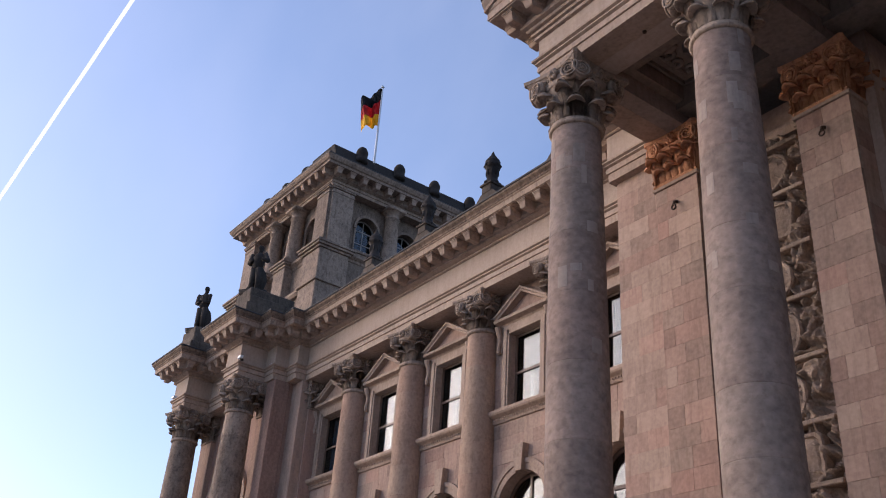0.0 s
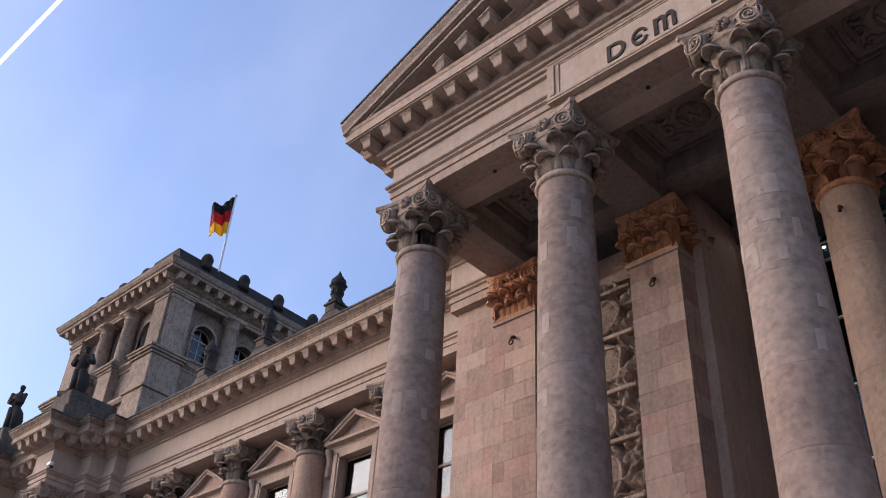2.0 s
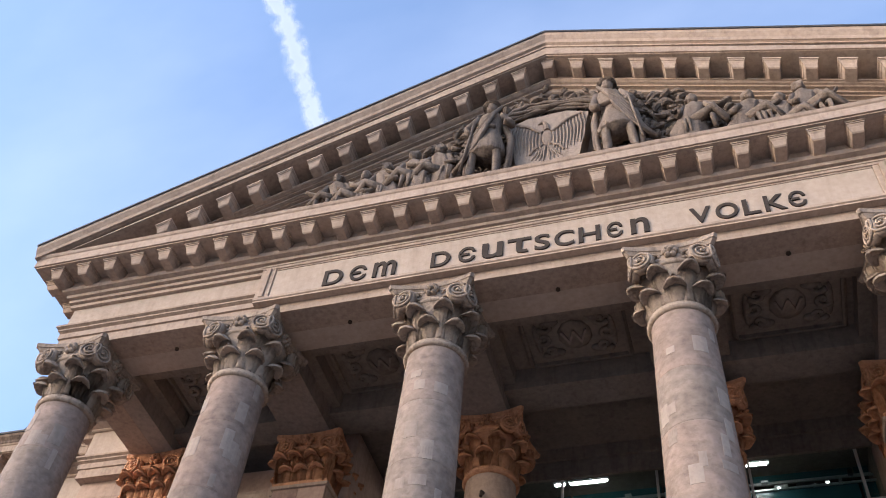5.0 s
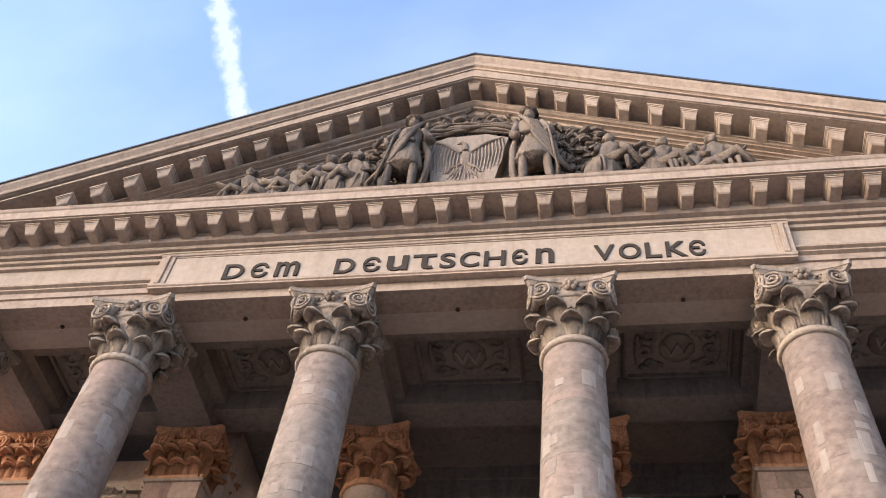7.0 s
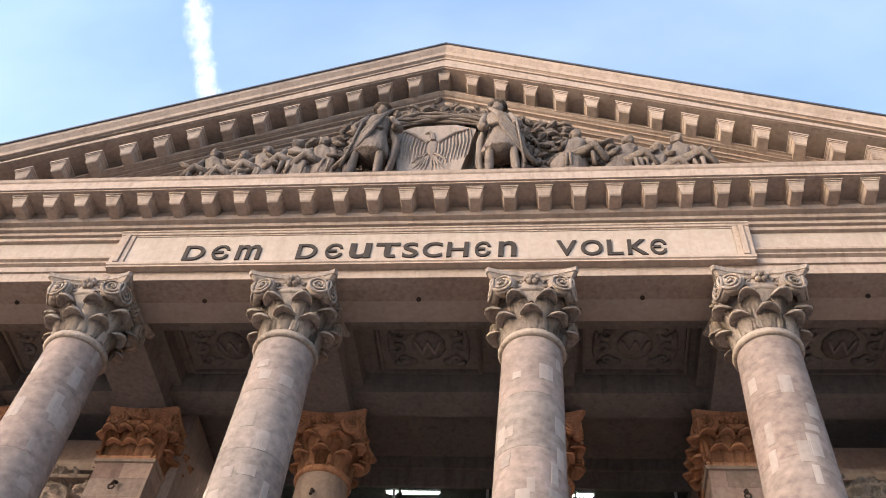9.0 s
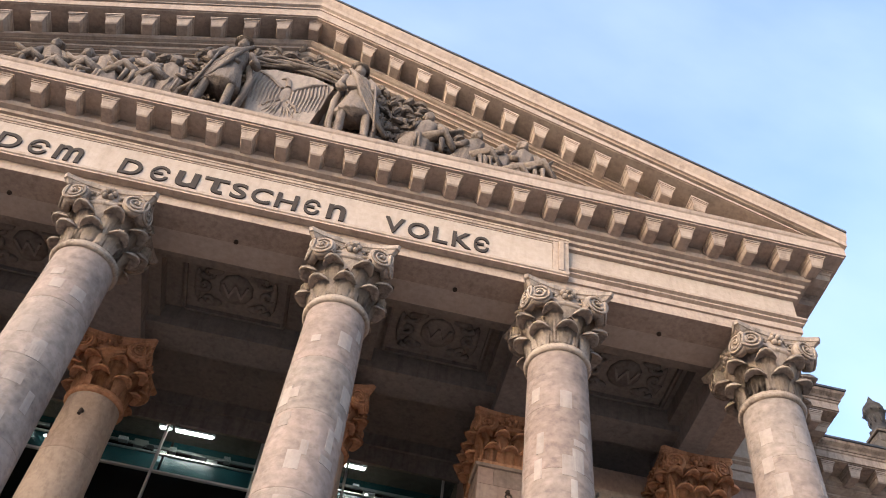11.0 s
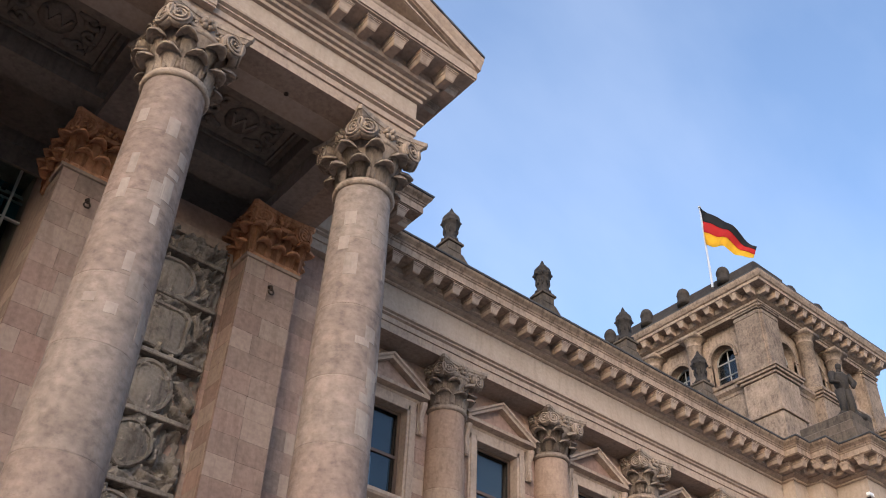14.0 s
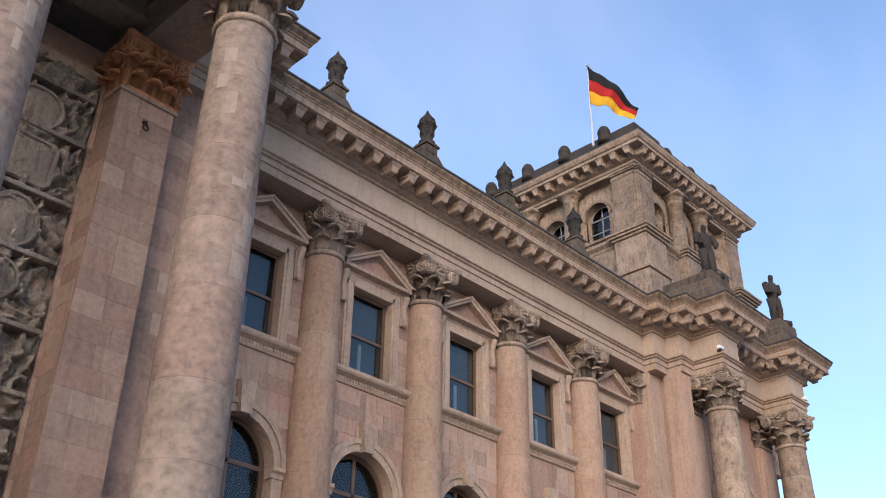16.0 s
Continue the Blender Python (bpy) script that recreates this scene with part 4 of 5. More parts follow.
def upper_window():
    """A tall window with frame, consoles, pediment and sill; the axis is x = 0, the wall face y = 0."""
    w = empty("window", Matrix(), "tall upper window with stone pediment, consoles and sill, sky mirrored in its panes", "window", "upper wing windows")
    g = 0.82
    bm = bmesh.new()
    for s in (-1, 1):
        add_box(bm, s * g, s * (g + 0.34), -0.10, 0.35, 13.05, 16.05, bevel=0.015)
        add_box(bm, s * (g + 0.08), s * (g + 0.28), -0.14, 0.0, 13.05, 16.0, bevel=0.015)
    add_box(bm, -g - 0.34, g + 0.34, -0.10, 0.35, 15.85, 16.2, bevel=0.015)
    part("surround", bm, M_TRIM, w)
    part("sill", sweep([(-g - 0.75, 0.0), (g + 0.75, 0.0)], [(-0.3, 12.6), (0.06, 12.6), (0.10, 12.68), (0.10, 12.78), (0.26, 12.86), (0.30, 12.92), (0.30, 13.02), (-0.3, 13.06)]), M_TRIM, w)
    bm = bmesh.new()
    n = 26
    for i in range(n):
        x = -g - 0.7 + (2 * g + 1.4) * (i + 0.5) / n
        add_box(bm, x - 0.02, x + 0.02, -0.14, -0.09, 12.69, 12.77)
    part("dentils", bm, M_TRIM, w)
    P0, P1, HALF = 16.35, 17.4, 1.42
    part("pediment_base", sweep([(-HALF, 0.0), (HALF, 0.0)], [(-0.2, 16.2), (0.08, 16.2), (0.12, 16.28), (0.34, 16.32), (0.36, 16.42), (-0.2, 16.44)]), M_TRIM, w)
    bm = bmesh.new()
    for s in (-1, 1):
        path = [(-HALF, 0.0), (0.0, 0.0)] if s < 0 else [(0.0, 0.0), (HALF, 0.0)]
        b2 = bmesh.new()
        sweep(path, [(-0.2, -0.2), (0.30, -0.2), (0.32, -0.12), (0.38, -0.08), (0.38, 0.0), (-0.2, 0.02)], b2)
        for v in b2.verts:
            v.co.z = P1 + v.co.z - (P1 - P0 - 0.22) * abs(v.co.x) / HALF
        me = bpy.data.meshes.new("tmp"); b2.to_mesh(me); b2.free(); bm.from_mesh(me); bpy.data.meshes.remove(me)
    part("raking_cornice", bm, M_TRIM, w)
    part("pediment_field", prism(bmesh.new(), [(-HALF + 0.1, 16.43), (HALF - 0.1, 16.43), (0, P1 - 0.12)], -0.06, 0.1), M_WALL, w)
    for s in (-1, 1):
        bm = bmesh.new()
        x = s * (g + 0.48)
        pts = []
        for i in range(13):
            t = i / 12
            pts.append((x, -0.10 - 0.13 * math.cos(t * math.pi) ** 2 * (1 - 0.45 * t), 16.2 - 0.95 * t))
        tube(bm, pts, [0.12 - 0.05 * i / 12 for i in range(13)], 8)
        add_box(bm, x - 0.11, x + 0.11, -0.10, 0.0, 15.2, 16.2)
        blob(bm, (x, -0.16, 15.25), (0.09, 0.09, 0.11), 1)
        part("console", bm, M_TRIM, w)
    bm = bmesh.new()
    for s in (-1, 1):
        add_box(bm, s * (g - 0.1), s * g, 0.22, 0.32, 13.05, 15.85)
    for z in (13.05, 14.35, 15.75):
        add_box(bm, -g, g, 0.22, 0.32, z, z + 0.09)
    part("sash", bm, M_WOOD, w)
    for a, b in ((13.14, 14.35), (14.44, 15.75)):
        o = part("pane", box(-g + 0.1, g - 0.1, 0.265, 0.275, a, b), M_GLASS, w)
        o.visible_shadow = False
    # full-height sheet, tinted to add sky reflection that the glass lacks
    part("curtain_sky_tint", box(-0.70, 0.70, 0.50, 0.52, 13.08, 15.8), M_PANE_TINT, w, "grey-blue sheet behind the panes, curtain and painted sky reflection in one")
    part("blind", box(-0.12, 0.0, 0.36, 0.40, 13.1, 14.25), M_BLIND, w, "pale blind strip behind the pane")
    return w


def arch_window():
    """A round-headed window with archivolt, keystone, imposts."""
    w = empty("arched_window", Matrix(), "round-headed lower window with stone archivolt and keystone", "window", "lower wing windows")
    cz, r = 9.55, 1.18
    part("archivolt", ring_band(ring_band(bmesh.new(), 0, cz, r, r + 0.34, 0, math.pi, -0.08, 0.3, 22), 0, cz, r + 0.22, r + 0.38, 0, math.pi, -0.13, 0.0, 22), M_TRIM, w)
    bm = prism(bmesh.new(), [(-0.17, cz + r - 0.05), (0.17, cz + r - 0.05), (0.25, cz + r + 0.85), (-0.25, cz + r + 0.85)], -0.26, 0.1)
    part("keystone", bm, M_TRIM, w)
    for s in (-1, 1):
        part("impost", sweep([(-0.3, 0.0), (0.3, 0.0)], [(-0.2, cz - 0.3), (0.06, cz - 0.28), (0.08, cz - 0.16), (0.16, cz - 0.1), (0.16, cz), (-0.2, cz)]), M_TRIM, w).matrix_basis = Matrix.Translation((s * (r + 0.24), 0, 0))
        part("jamb", box(s * r, s * (r + 0.34), -0.06, 0.3, 6.0, cz - 0.3, bevel=0.015), M_TRIM, w)
    bm = ring_band(bmesh.new(), 0, cz, r - 0.12, r, 0, math.pi, 0.34, 0.46, 18)
    for s in (-1, 1):
        add_box(bm, s * (r - 0.12), s * r, 0.34, 0.46, 6.0, cz)
    add_box(bm, -0.05, 0.05, 0.36, 0.44, 6.0, cz + r - 0.1)
    add_box(bm, -r, r, 0.36, 0.44, cz - 0.06, cz + 0.06)
    part("sash", bm, M_WOOD, w)
    n = 18
    pts = [(r * 0.95 * math.cos(math.pi * i / n), cz + r * 0.95 * math.sin(math.pi * i / n)) for i in range(n + 1)] + [(-r * 0.95, 6.0), (r * 0.95, 6.0)]
    o = part("pane", prism(bmesh.new(), pts, 0.395, 0.405), M_GLASS, w)
    o.visible_shadow = False
    return w


def urn():
    u = empty("urn", Matrix(), "blackened stone urn on a stepped plinth along the roof edge", "urn", "roof urns")
    bm = bmesh.new()
    add_box(bm, -1.15, 1.15, -0.35, 0.35, 0.0, 0.28, bevel=0.03)
    prism(bm, [(-0.85, 0.28), (0.85, 0.28), (0.45, 0.62), (-0.45, 0.62)], -0.33, 0.33)
    add_box(bm, -0.36, 0.36, -0.36, 0.36, 0.6, 0.98, bevel=0.03)
    add_box(bm, -0.44, 0.44, -0.44, 0.44, 0.96, 1.06, bevel=0.02)
    part("plinth", bm, M_URN, u)
    bm = lathe([(0.44, 1.06), (0.42, 1.14), (0.33, 1.24), (0.28, 1.36), (0.29, 1.62), (0.33, 1.84), (0.35, 1.92), (0.42, 1.97), (0.43, 2.08), (0.38, 2.12), (0.40, 2.22), (0.37, 2.30), (0.24, 2.42), (0.22, 2.48), (0.12, 2.58), (0.10, 2.64), (0.02, 2.80)], 16)
    for k in range(8):
        a = k * math.pi / 4
        blob(bm, (0.30 * math.cos(a), 0.30 * math.sin(a), 1.66), (0.055, 0.055, 0.2), 1)
        blob(bm, (0.42 * math.cos(a), 0.42 * math.sin(a), 2.02), (0.06, 0.06, 0.07), 1)
        blob(bm, (0.40 * math.cos(a), 0.40 * math.sin(a), 1.10), (0.10, 0.10, 0.09), 1)
    part("vase", bm, M_DARK, u, smooth=True)
    return u


def statue(name, m, height, seed, seated=False, label="blackened stone statue on the cornice", group="roof statues"):
    """A plain standing or seated form, one mesh."""
    rng = random.Random(seed)
    bm = bmesh.new()
    h = height
    if seated:
        blob(bm, (0, 0.05, 0.25 * h), (0.26 * h, 0.24 * h, 0.27 * h))
        blob(bm, (0, -0.12 * h, 0.33 * h), (0.2 * h, 0.22 * h, 0.12 * h))
        blob(bm, (0.3 * h, 0, 0.2 * h), (0.16 * h, 0.14 * h, 0.24 * h))
        base = 0.36
    else:
        for s in (-1, 1):
            tube(bm, [(s * 0.06 * h, 0, 0), (s * 0.07 * h, -0.02 * h, 0.26 * h), (s * 0.05 * h, 0, 0.5 * h)], [0.05 * h, 0.06 * h, 0.08 * h], 8)
        blob(bm, (0.05 * h, 0.05 * h, 0.27 * h), (0.13 * h, 0.08 * h, 0.29 * h))
        base = 0.46
    blob(bm, (0, 0, (base + 0.20) * h), (0.13 * h, 0.09 * h, 0.2 * h))
    blob(bm, (0.01 * h, -0.01 * h, (base + 0.465) * h), (0.055 * h, 0.06 * h, 0.075 * h))
    tube(bm, [(0, 0, (base + 0.35) * h), (0, 0, (base + 0.43) * h)], [0.05 * h, 0.035 * h], 8)
    for s in (-1, 1):
        e = rng.uniform(0.12, 0.22)
        tube(bm, [(s * 0.12 * h, 0, (base + 0.33) * h), (s * e * h, -0.03 * h, (base + 0.16) * h), (s * (e - 0.08) * h, -0.12 * h, (base + 0.1 + rng.uniform(-0.05, 0.1)) * h)], [0.05 * h, 0.042 * h, 0.03 * h], 7)
    add_box(bm, -0.2 * h, 0.2 * h, -0.16 * h, 0.16 * h, -0.05 * h, 0.03 * h)
    roughen(bm, 0.03 * h, 0.10 * h)
    ob = part(name, bm, M_DARK, smooth=True)
    ob.matrix_basis = m
    return tagged(ob, label, "statue", group)


UW, AW, URN = None, None, None
for s in (-1, 1):
    dx = 0.2

    def X(x):
        return s * x + dx

    def mirrored(path):
        return [(X(x), y) for x, y in path] if s > 0 else [(X(x), y) for x, y in path][::-1]

    wall = empty("wall_south" if s > 0 else "wall_north", Matrix(), "sandstone wing wall with two rows of windows", "wall", kind="structure")
    # core: bays with a square opening above and an arch below
    edges = [14.4] + [(a + b) / 2 for a, b in zip(WIN, WIN[1:])] + [36.6]
    for i, c in enumerate(WIN):
        bm = bmesh.new()
        a, b = sorted((X(edges[i]), X(edges[i + 1])))
        cx = X(c)
        wall_with_arch(bm, a, b, 0, 12.0, cx, 9.55, 1.2, YW, YW + 0.6, 6.0)
        add_box(bm, a, b, YW, YW + 0.6, 12.0, 13.05)
        add_box(bm, a, cx - 0.84, YW, YW + 0.6, 13.05, 15.86)
        add_box(bm, cx + 0.84, b, YW, YW + 0.6, 13.05, 15.86)
        add_box(bm, a, b, YW, YW + 0.6, 15.86, S + 0.4)
        part("bay_wall", bm, M_WALL, wall)

        def skip(p, q, z0, z1, cx=cx):
            zc = (z0 + z1) / 2
            half = 0.0
            if zc < 9.55:
                half = 1.5
            elif zc < 9.55 + 1.5:
                half = math.sqrt(max(0.0, 1.52 ** 2 - (zc - 9.55) ** 2))
            if 12.55 < zc < 13.1:
                half = 1.6
            if zc > 13.1:
                half = 1.15
            if p >= cx - half and q <= cx + half:
                return None
            if q > cx - half and p < cx - half:
                q = cx - half
            elif p < cx + half and q > cx + half:
                p = cx + half
            return p, q

        wide = 1.62
        ashlar(wall, cx - wide, cx + wide, YW, 7.0, 16.2, 0.46, 0.9, proud=0.015, material=M_WALL, skip=skip, seed=int(c * 3) + s)
        m = Matrix.Translation((cx, YW, 0))
        if UW is None:
            UW, AW = upper_window(), arch_window()
            UW.matrix_basis, AW.matrix_basis = m, m
        else:
            copy_thing(UW, m), copy_thing(AW, m)
    # a single near-black slab replaces the shade inside the wing rooms
    room = tagged(part("wing_room", box(X(15.2), X(36.4), YW + 1.6, YW + 1.9, 5.0, S), M_ROOM), "near-black slab standing in for unlit rooms behind the wing windows", "room", kind="structure")
    tagged(part("soffit", box(X(14.5), X(36.3), 6.5, YW + 0.2, S + 0.01, S + 0.4), M_TRIM), "stone soffit over the wing wall", "soffit", kind="structure")
    for x in WX:
        column(X(x), YW - 0.2, 4.5, S, 0.66, 0.56, 1.35, M_DRUM, M_CAP, "sandstone half column with composite capital on the wing wall", "wing columns", drums=8)
    # pilaster next to the pavilion
    p = empty("pilaster", Matrix.Translation((X(36.1), YW - 0.3, 4.5)), "sandstone pilaster with composite capital beside the corner pavilion", "pilaster", "wing pilasters")
    part("shaft", box(-0.5, 0.5, -0.3, 0.5, 0, S - 4.5 - 1.3, bevel=0.015), M_WALL, p)
    capital(p, 0.5, S - 4.5 - 1.3, 1.3, M_CAP, square=True).matrix_basis = Matrix.Translation((0, 0.2, S - 4.5 - 1.3))
    # pavilion walls
    pav = empty("corner_pavilion", Matrix(), "sandstone corner pavilion with an arched recess between columns", "pavilion", kind="structure")
    YP = 6.0
    bm = bmesh.new()
    a, b = sorted((X(36.6), X(45.6)))
    wall_with_arch(bm, a, b, 0, S + 0.4, X(41.2), 12.4, 1.7, YP, YP + 1.0, 6.0, 20)
    part("front_wall", bm, M_WALL, pav)
    part("inner_return", box(X(36.5), X(37.3), 5.3, YP + 0.1, 0, S, bevel=0.02), M_WALL, pav)
    part("step_return", box(X(35.7), X(36.7), 6.3, 8.0, 0, S, bevel=0.02), M_WALL, pav)
    part("side_wall", box(X(44.6), X(45.6), YP + 1.0, 24, 0, S + 0.4), M_WALL, pav)
    part("recess_back", box(X(38.5), X(44.0), YP + 2.2, YP + 2.4, 4, S), M_WALL, pav)
    part("archivolt", ring_band(ring_band(bmesh.new(), X(41.2), 12.4, 1.7, 2.1, 0, math.pi, YP - 0.12, YP + 0.2, 24), X(41.2), 12.4, 1.95, 2.2, 0, math.pi, YP - 0.2, YP, 24), M_TRIM, pav)
    for q in (-1, 1):
        part("impost", box(X(41.2) + q * 1.7, X(41.2) + q * 2.3, YP - 0.18, YP + 0.3, 12.1, 12.4, bevel=0.03), M_TRIM, pav)
    for x in (38.2, 44.3):
        column(X(x), 4.55, 4.5, S, 0.72, 0.60, 1.45, M_TOWER, M_CAP, "weathered stone column with composite capital on the corner pavilion", "pavilion columns", drums=8)
        p = empty("pilaster", Matrix.Translation((X(x), YP, 4.5)), "sandstone pilaster behind a free column of the corner pavilion", "pilaster", "pavilion pilasters")
        part("shaft", box(-0.55, 0.55, -0.25, 0.2, 0, S - 4.5 - 1.3, bevel=0.015), M_WALL, p)
        capital(p, 0.55, S - 4.5 - 1.3, 1.3, M_CAP, square=True).matrix_basis = Matrix.Translation((0, 0.3, S - 4.5 - 1.3))
    ent_path = mirrored([(14.6, 6.45), (35.7, 6.45), (35.7, 5.9), (36.6, 5.9), (36.6, 5.2), (37.5, 5.2), (37.5, 3.85), (38.95, 3.85), (38.95, 5.2), (43.55, 5.2), (43.55, 3.85), (45.05, 3.85), (45.05, 5.2), (45.7, 5.2), (45.7, 24.0)])
    entablature("wing_entablature", ent_path, "sandstone entablature with bracketed cornice along the wing and pavilion")
    tagged(part("pavilion_soffit", box(X(36.7), X(45.5), 5.25, YP + 0.1, S + 0.02, S + 0.5), M_TRIM), "stone soffit of the corner pavilion", "soffit", kind="structure")
    bm = bmesh.new()
    add_box(bm, X(14.5), X(36.5), 6.6, 30, TOP - 0.3, TOP - 0.06)
    tagged(part("wing_roof", bm, M_ROOF), "low dark roof and gutter edge over the wing", "roof", kind="structure")
    for x in ((17.9, 22.0, 26.1, 30.35) if s > 0 else (17.6, 21.63, 25.72, 29.6)):
        m = Matrix.Translation((X(x), 5.75, TOP - 0.16)) @ Matrix.Diagonal((0.86, 0.86, 0.94, 1))
        if URN is None:
            URN = urn(); URN.matrix_basis = m
        else:
            copy_thing(URN, m)
    # statues on stepped plinths over the pavilion columns
    for x, seated in ((37.9, False), (44.2, False)):
        pl = empty("statue_plinth", Matrix.Translation((X(x), 4.2, TOP - 0.2)), "stepped stone plinth over the pavilion cornice", "plinth", "statue plinths")
        part("step", box(-1.35, 1.35, -0.9, 3.4, 0, 0.65, bevel=0.04), M_URN, pl)
        part("step", box(-1.1, 1.1, -0.7, 2.8, 0.65, 1.15, bevel=0.04), M_URN, pl)
        part("step", box(-0.8, 0.8, -0.6, 1.8, 1.15, 1.7, bevel=0.04), M_URN, pl)
        statue("statue", Matrix.Translation((X(x), 4.1, TOP + 1.55)) @ pose(0, 0, 0, 0, 0, 30 * -s), 2.7 if not seated else 2.5, int(x) + s, seated)
        if x < 40:
            statue("statue", Matrix.Translation((X(x) + 0.75 * s, 4.4, TOP + 1.45)) @ pose(0, 0, 0, 0, 0, 50 * -s), 1.7, int(x) + 7 + s, True, "blackened stone crouching statue beside a standing one")
    tagged(part("pavilion_roof", box(X(36.6), X(45.7), 5.3, 24, TOP - 0.1, TOP + 0.5), M_TOWER), "stone attic over the corner pavilion", "roof", kind="structure")
    # floodlights on the pavilion cornice
    for x, y, z in ((37.3, 3.9, S + 0.75), (44.9, 3.9, S + 0.75), (37.0, 5.4, S + 0.72)):
        fl = empty("floodlight", Matrix.Translation((X(x), y - 0.12, z)), "small white floodlight on the pavilion frieze", "lamp", "pavilion floodlights")
        part("housing", box(-0.16, 0.16, -0.1, 0.06, 0.02, 0.16, bevel=0.02), M_WHITE, fl)
        part("bracket", box(-0.03, 0.03, -0.02, 0.14, -0.06, 0.03), M_IRON, fl)
    # rear block
    tagged(part("rear_block", box(X(37), X(56), 13.5, 30, 0, TOP - 2), M_TOWER), "plain building mass under the corner tower", "wall", kind="structure")

# ---- corner towers ----
TX0, TX1, TY0, TY1 = 42.45, 53.65, 10.0, 22.0      # shaft faces
TZ0, TZ1, TZC = 29.0, 33.2, 34.6                  # ledge, capitals' top, cornice edge


def tower_face(t, width, axis):
    """One face of the tower's top storey, in a plan where the face runs along x from 0 to width and looks to -y."""
    bays = 3
    pier = width * 0.13
    bw = (width - 2 * pier) / bays
    out = []
    bm = bmesh.new()
    add_box(bm, 0, pier, 0, 0.7, TZ0, TZ1)
    add_box(bm, width - pier, width, 0, 0.7, TZ0, TZ1)
    CZ, R, SILL = 31.45, 0.78, 29.75
    for k in range(bays):
        a = pier + k * bw
        wall_with_arch(bm, a, a + bw, TZ0, TZ1 + 0.2, a + bw / 2, CZ, R, 0.55, 1.2, SILL, 14)
    out.append(("face_wall", bm, M_TOWER))
    for k in range(bays):
        c = pier + (k + 0.5) * bw
        bm = ring_band(bmesh.new(), c, CZ, R, R + 0.16, 0, math.pi, 0.45, 0.7, 14)
        for q in (-1, 1):
            add_box(bm, c + q * R, c + q * (R + 0.2), 0.44, 0.7, CZ - 0.2, CZ, bevel=0.02)
            add_box(bm, c + q * R, c + q * (R + 0.14), 0.5, 0.7, SILL, CZ - 0.2, bevel=0.02)
        out.append(("arch_surround", bm, M_TOWER))
        bm = box(c - R - 0.25, c + R + 0.25, 0.3, 0.8, SILL - 0.2, SILL, bevel=0.03)
        add_box(bm, c - R - 0.15, c + R + 0.15, 0.4, 0.7, TZ0, SILL - 0.2)
        out.append(("window_sill", bm, M_TOWER))
        bm = bmesh.new()
        add_box(bm, c - 0.03, c + 0.03, 1.02, 1.08, SILL, CZ + R)
        add_box(bm, c - R, c + R, 1.02, 1.08, CZ - 0.05, CZ + 0.03)
        add_box(bm, c - R, c + R, 1.02, 1.08, SILL + 0.8, SILL + 0.86)
        ring_band(bm, c, CZ, R - 0.09, R, 0, math.pi, 1.0, 1.1, 12)
        out.append(("sash", bm, M_SASH))
        out.append(("pane", box(c - R, c + R, 1.045, 1.055, SILL, CZ + R), M_GLASS))
    for k in range(1, bays):
        c = pier + k * bw
        bm = lathe([(0.62, TZ0 + 0.35), (0.62, TZ0 + 0.55), (0.54, TZ0 + 0.6), (0.58, TZ0 + 0.7), (0.48, TZ0 + 0.82), (0.48, TZ0 + 1.6), (0.42, TZ1 - 0.72), (0.49, TZ1 - 0.68), (0.49, TZ1 - 0.62), (0.42, TZ1 - 0.58), (0.43, TZ1 - 0.40), (0.55, TZ1 - 0.26), (0.60, TZ1 - 0.2)], 24, centre=(c, 0.1))
        add_box(bm, c - 0.64, c + 0.64, -0.54, 0.6, TZ1 - 0.2, TZ1)
        out.append(("half_column", bm, M_TOWER))
        bm = box(c - 0.72, c + 0.72, -0.65, 0.6, 18, TZ0 + 0.1, bevel=0.04)
        for z, d in ((TZ0 - 0.35, 0.08), (TZ0 - 0.2, 0.18), (TZ0 - 0.05, 0.26), (TZ0 + 0.1, 0.06), (TZ0 - 2.6, 0.1)):
            add_box(bm, c - 0.72 - d, c + 0.72 + d, -0.65 - d, 0.6, z, z + (0.25 if d == 0.06 else 0.15), bevel=0.02)
        out.append(("pedestal", bm, M_TOWER))
    for c in (pier / 2, width - pier / 2):
        bm = box(c - pier * 0.48, c + pier * 0.48, -0.14, 0.1, TZ0, TZ1 - 0.5, bevel=0.02)
        for z, d in ((TZ1 - 0.5, 0.03), (TZ1 - 0.34, 0.0), (TZ1 - 0.2, 0.07), (TZ1 - 0.1, 0.12)):
            add_box(bm, c - pier * 0.48 - d, c + pier * 0.48 + d, -0.14 - d, 0.1, z, z + 0.1 + (0.06 if d == 0.03 else 0), bevel=0.01)
        out.append(("corner_pilaster", bm, M_TOWER))
    for nm, bm, mat in out:
        bmesh.ops.transform(bm, matrix=axis, verts=bm.verts)
        o = part(nm, bm, mat, t, smooth=nm == "half_column")
        if nm == "pane":
            o.visible_shadow = False


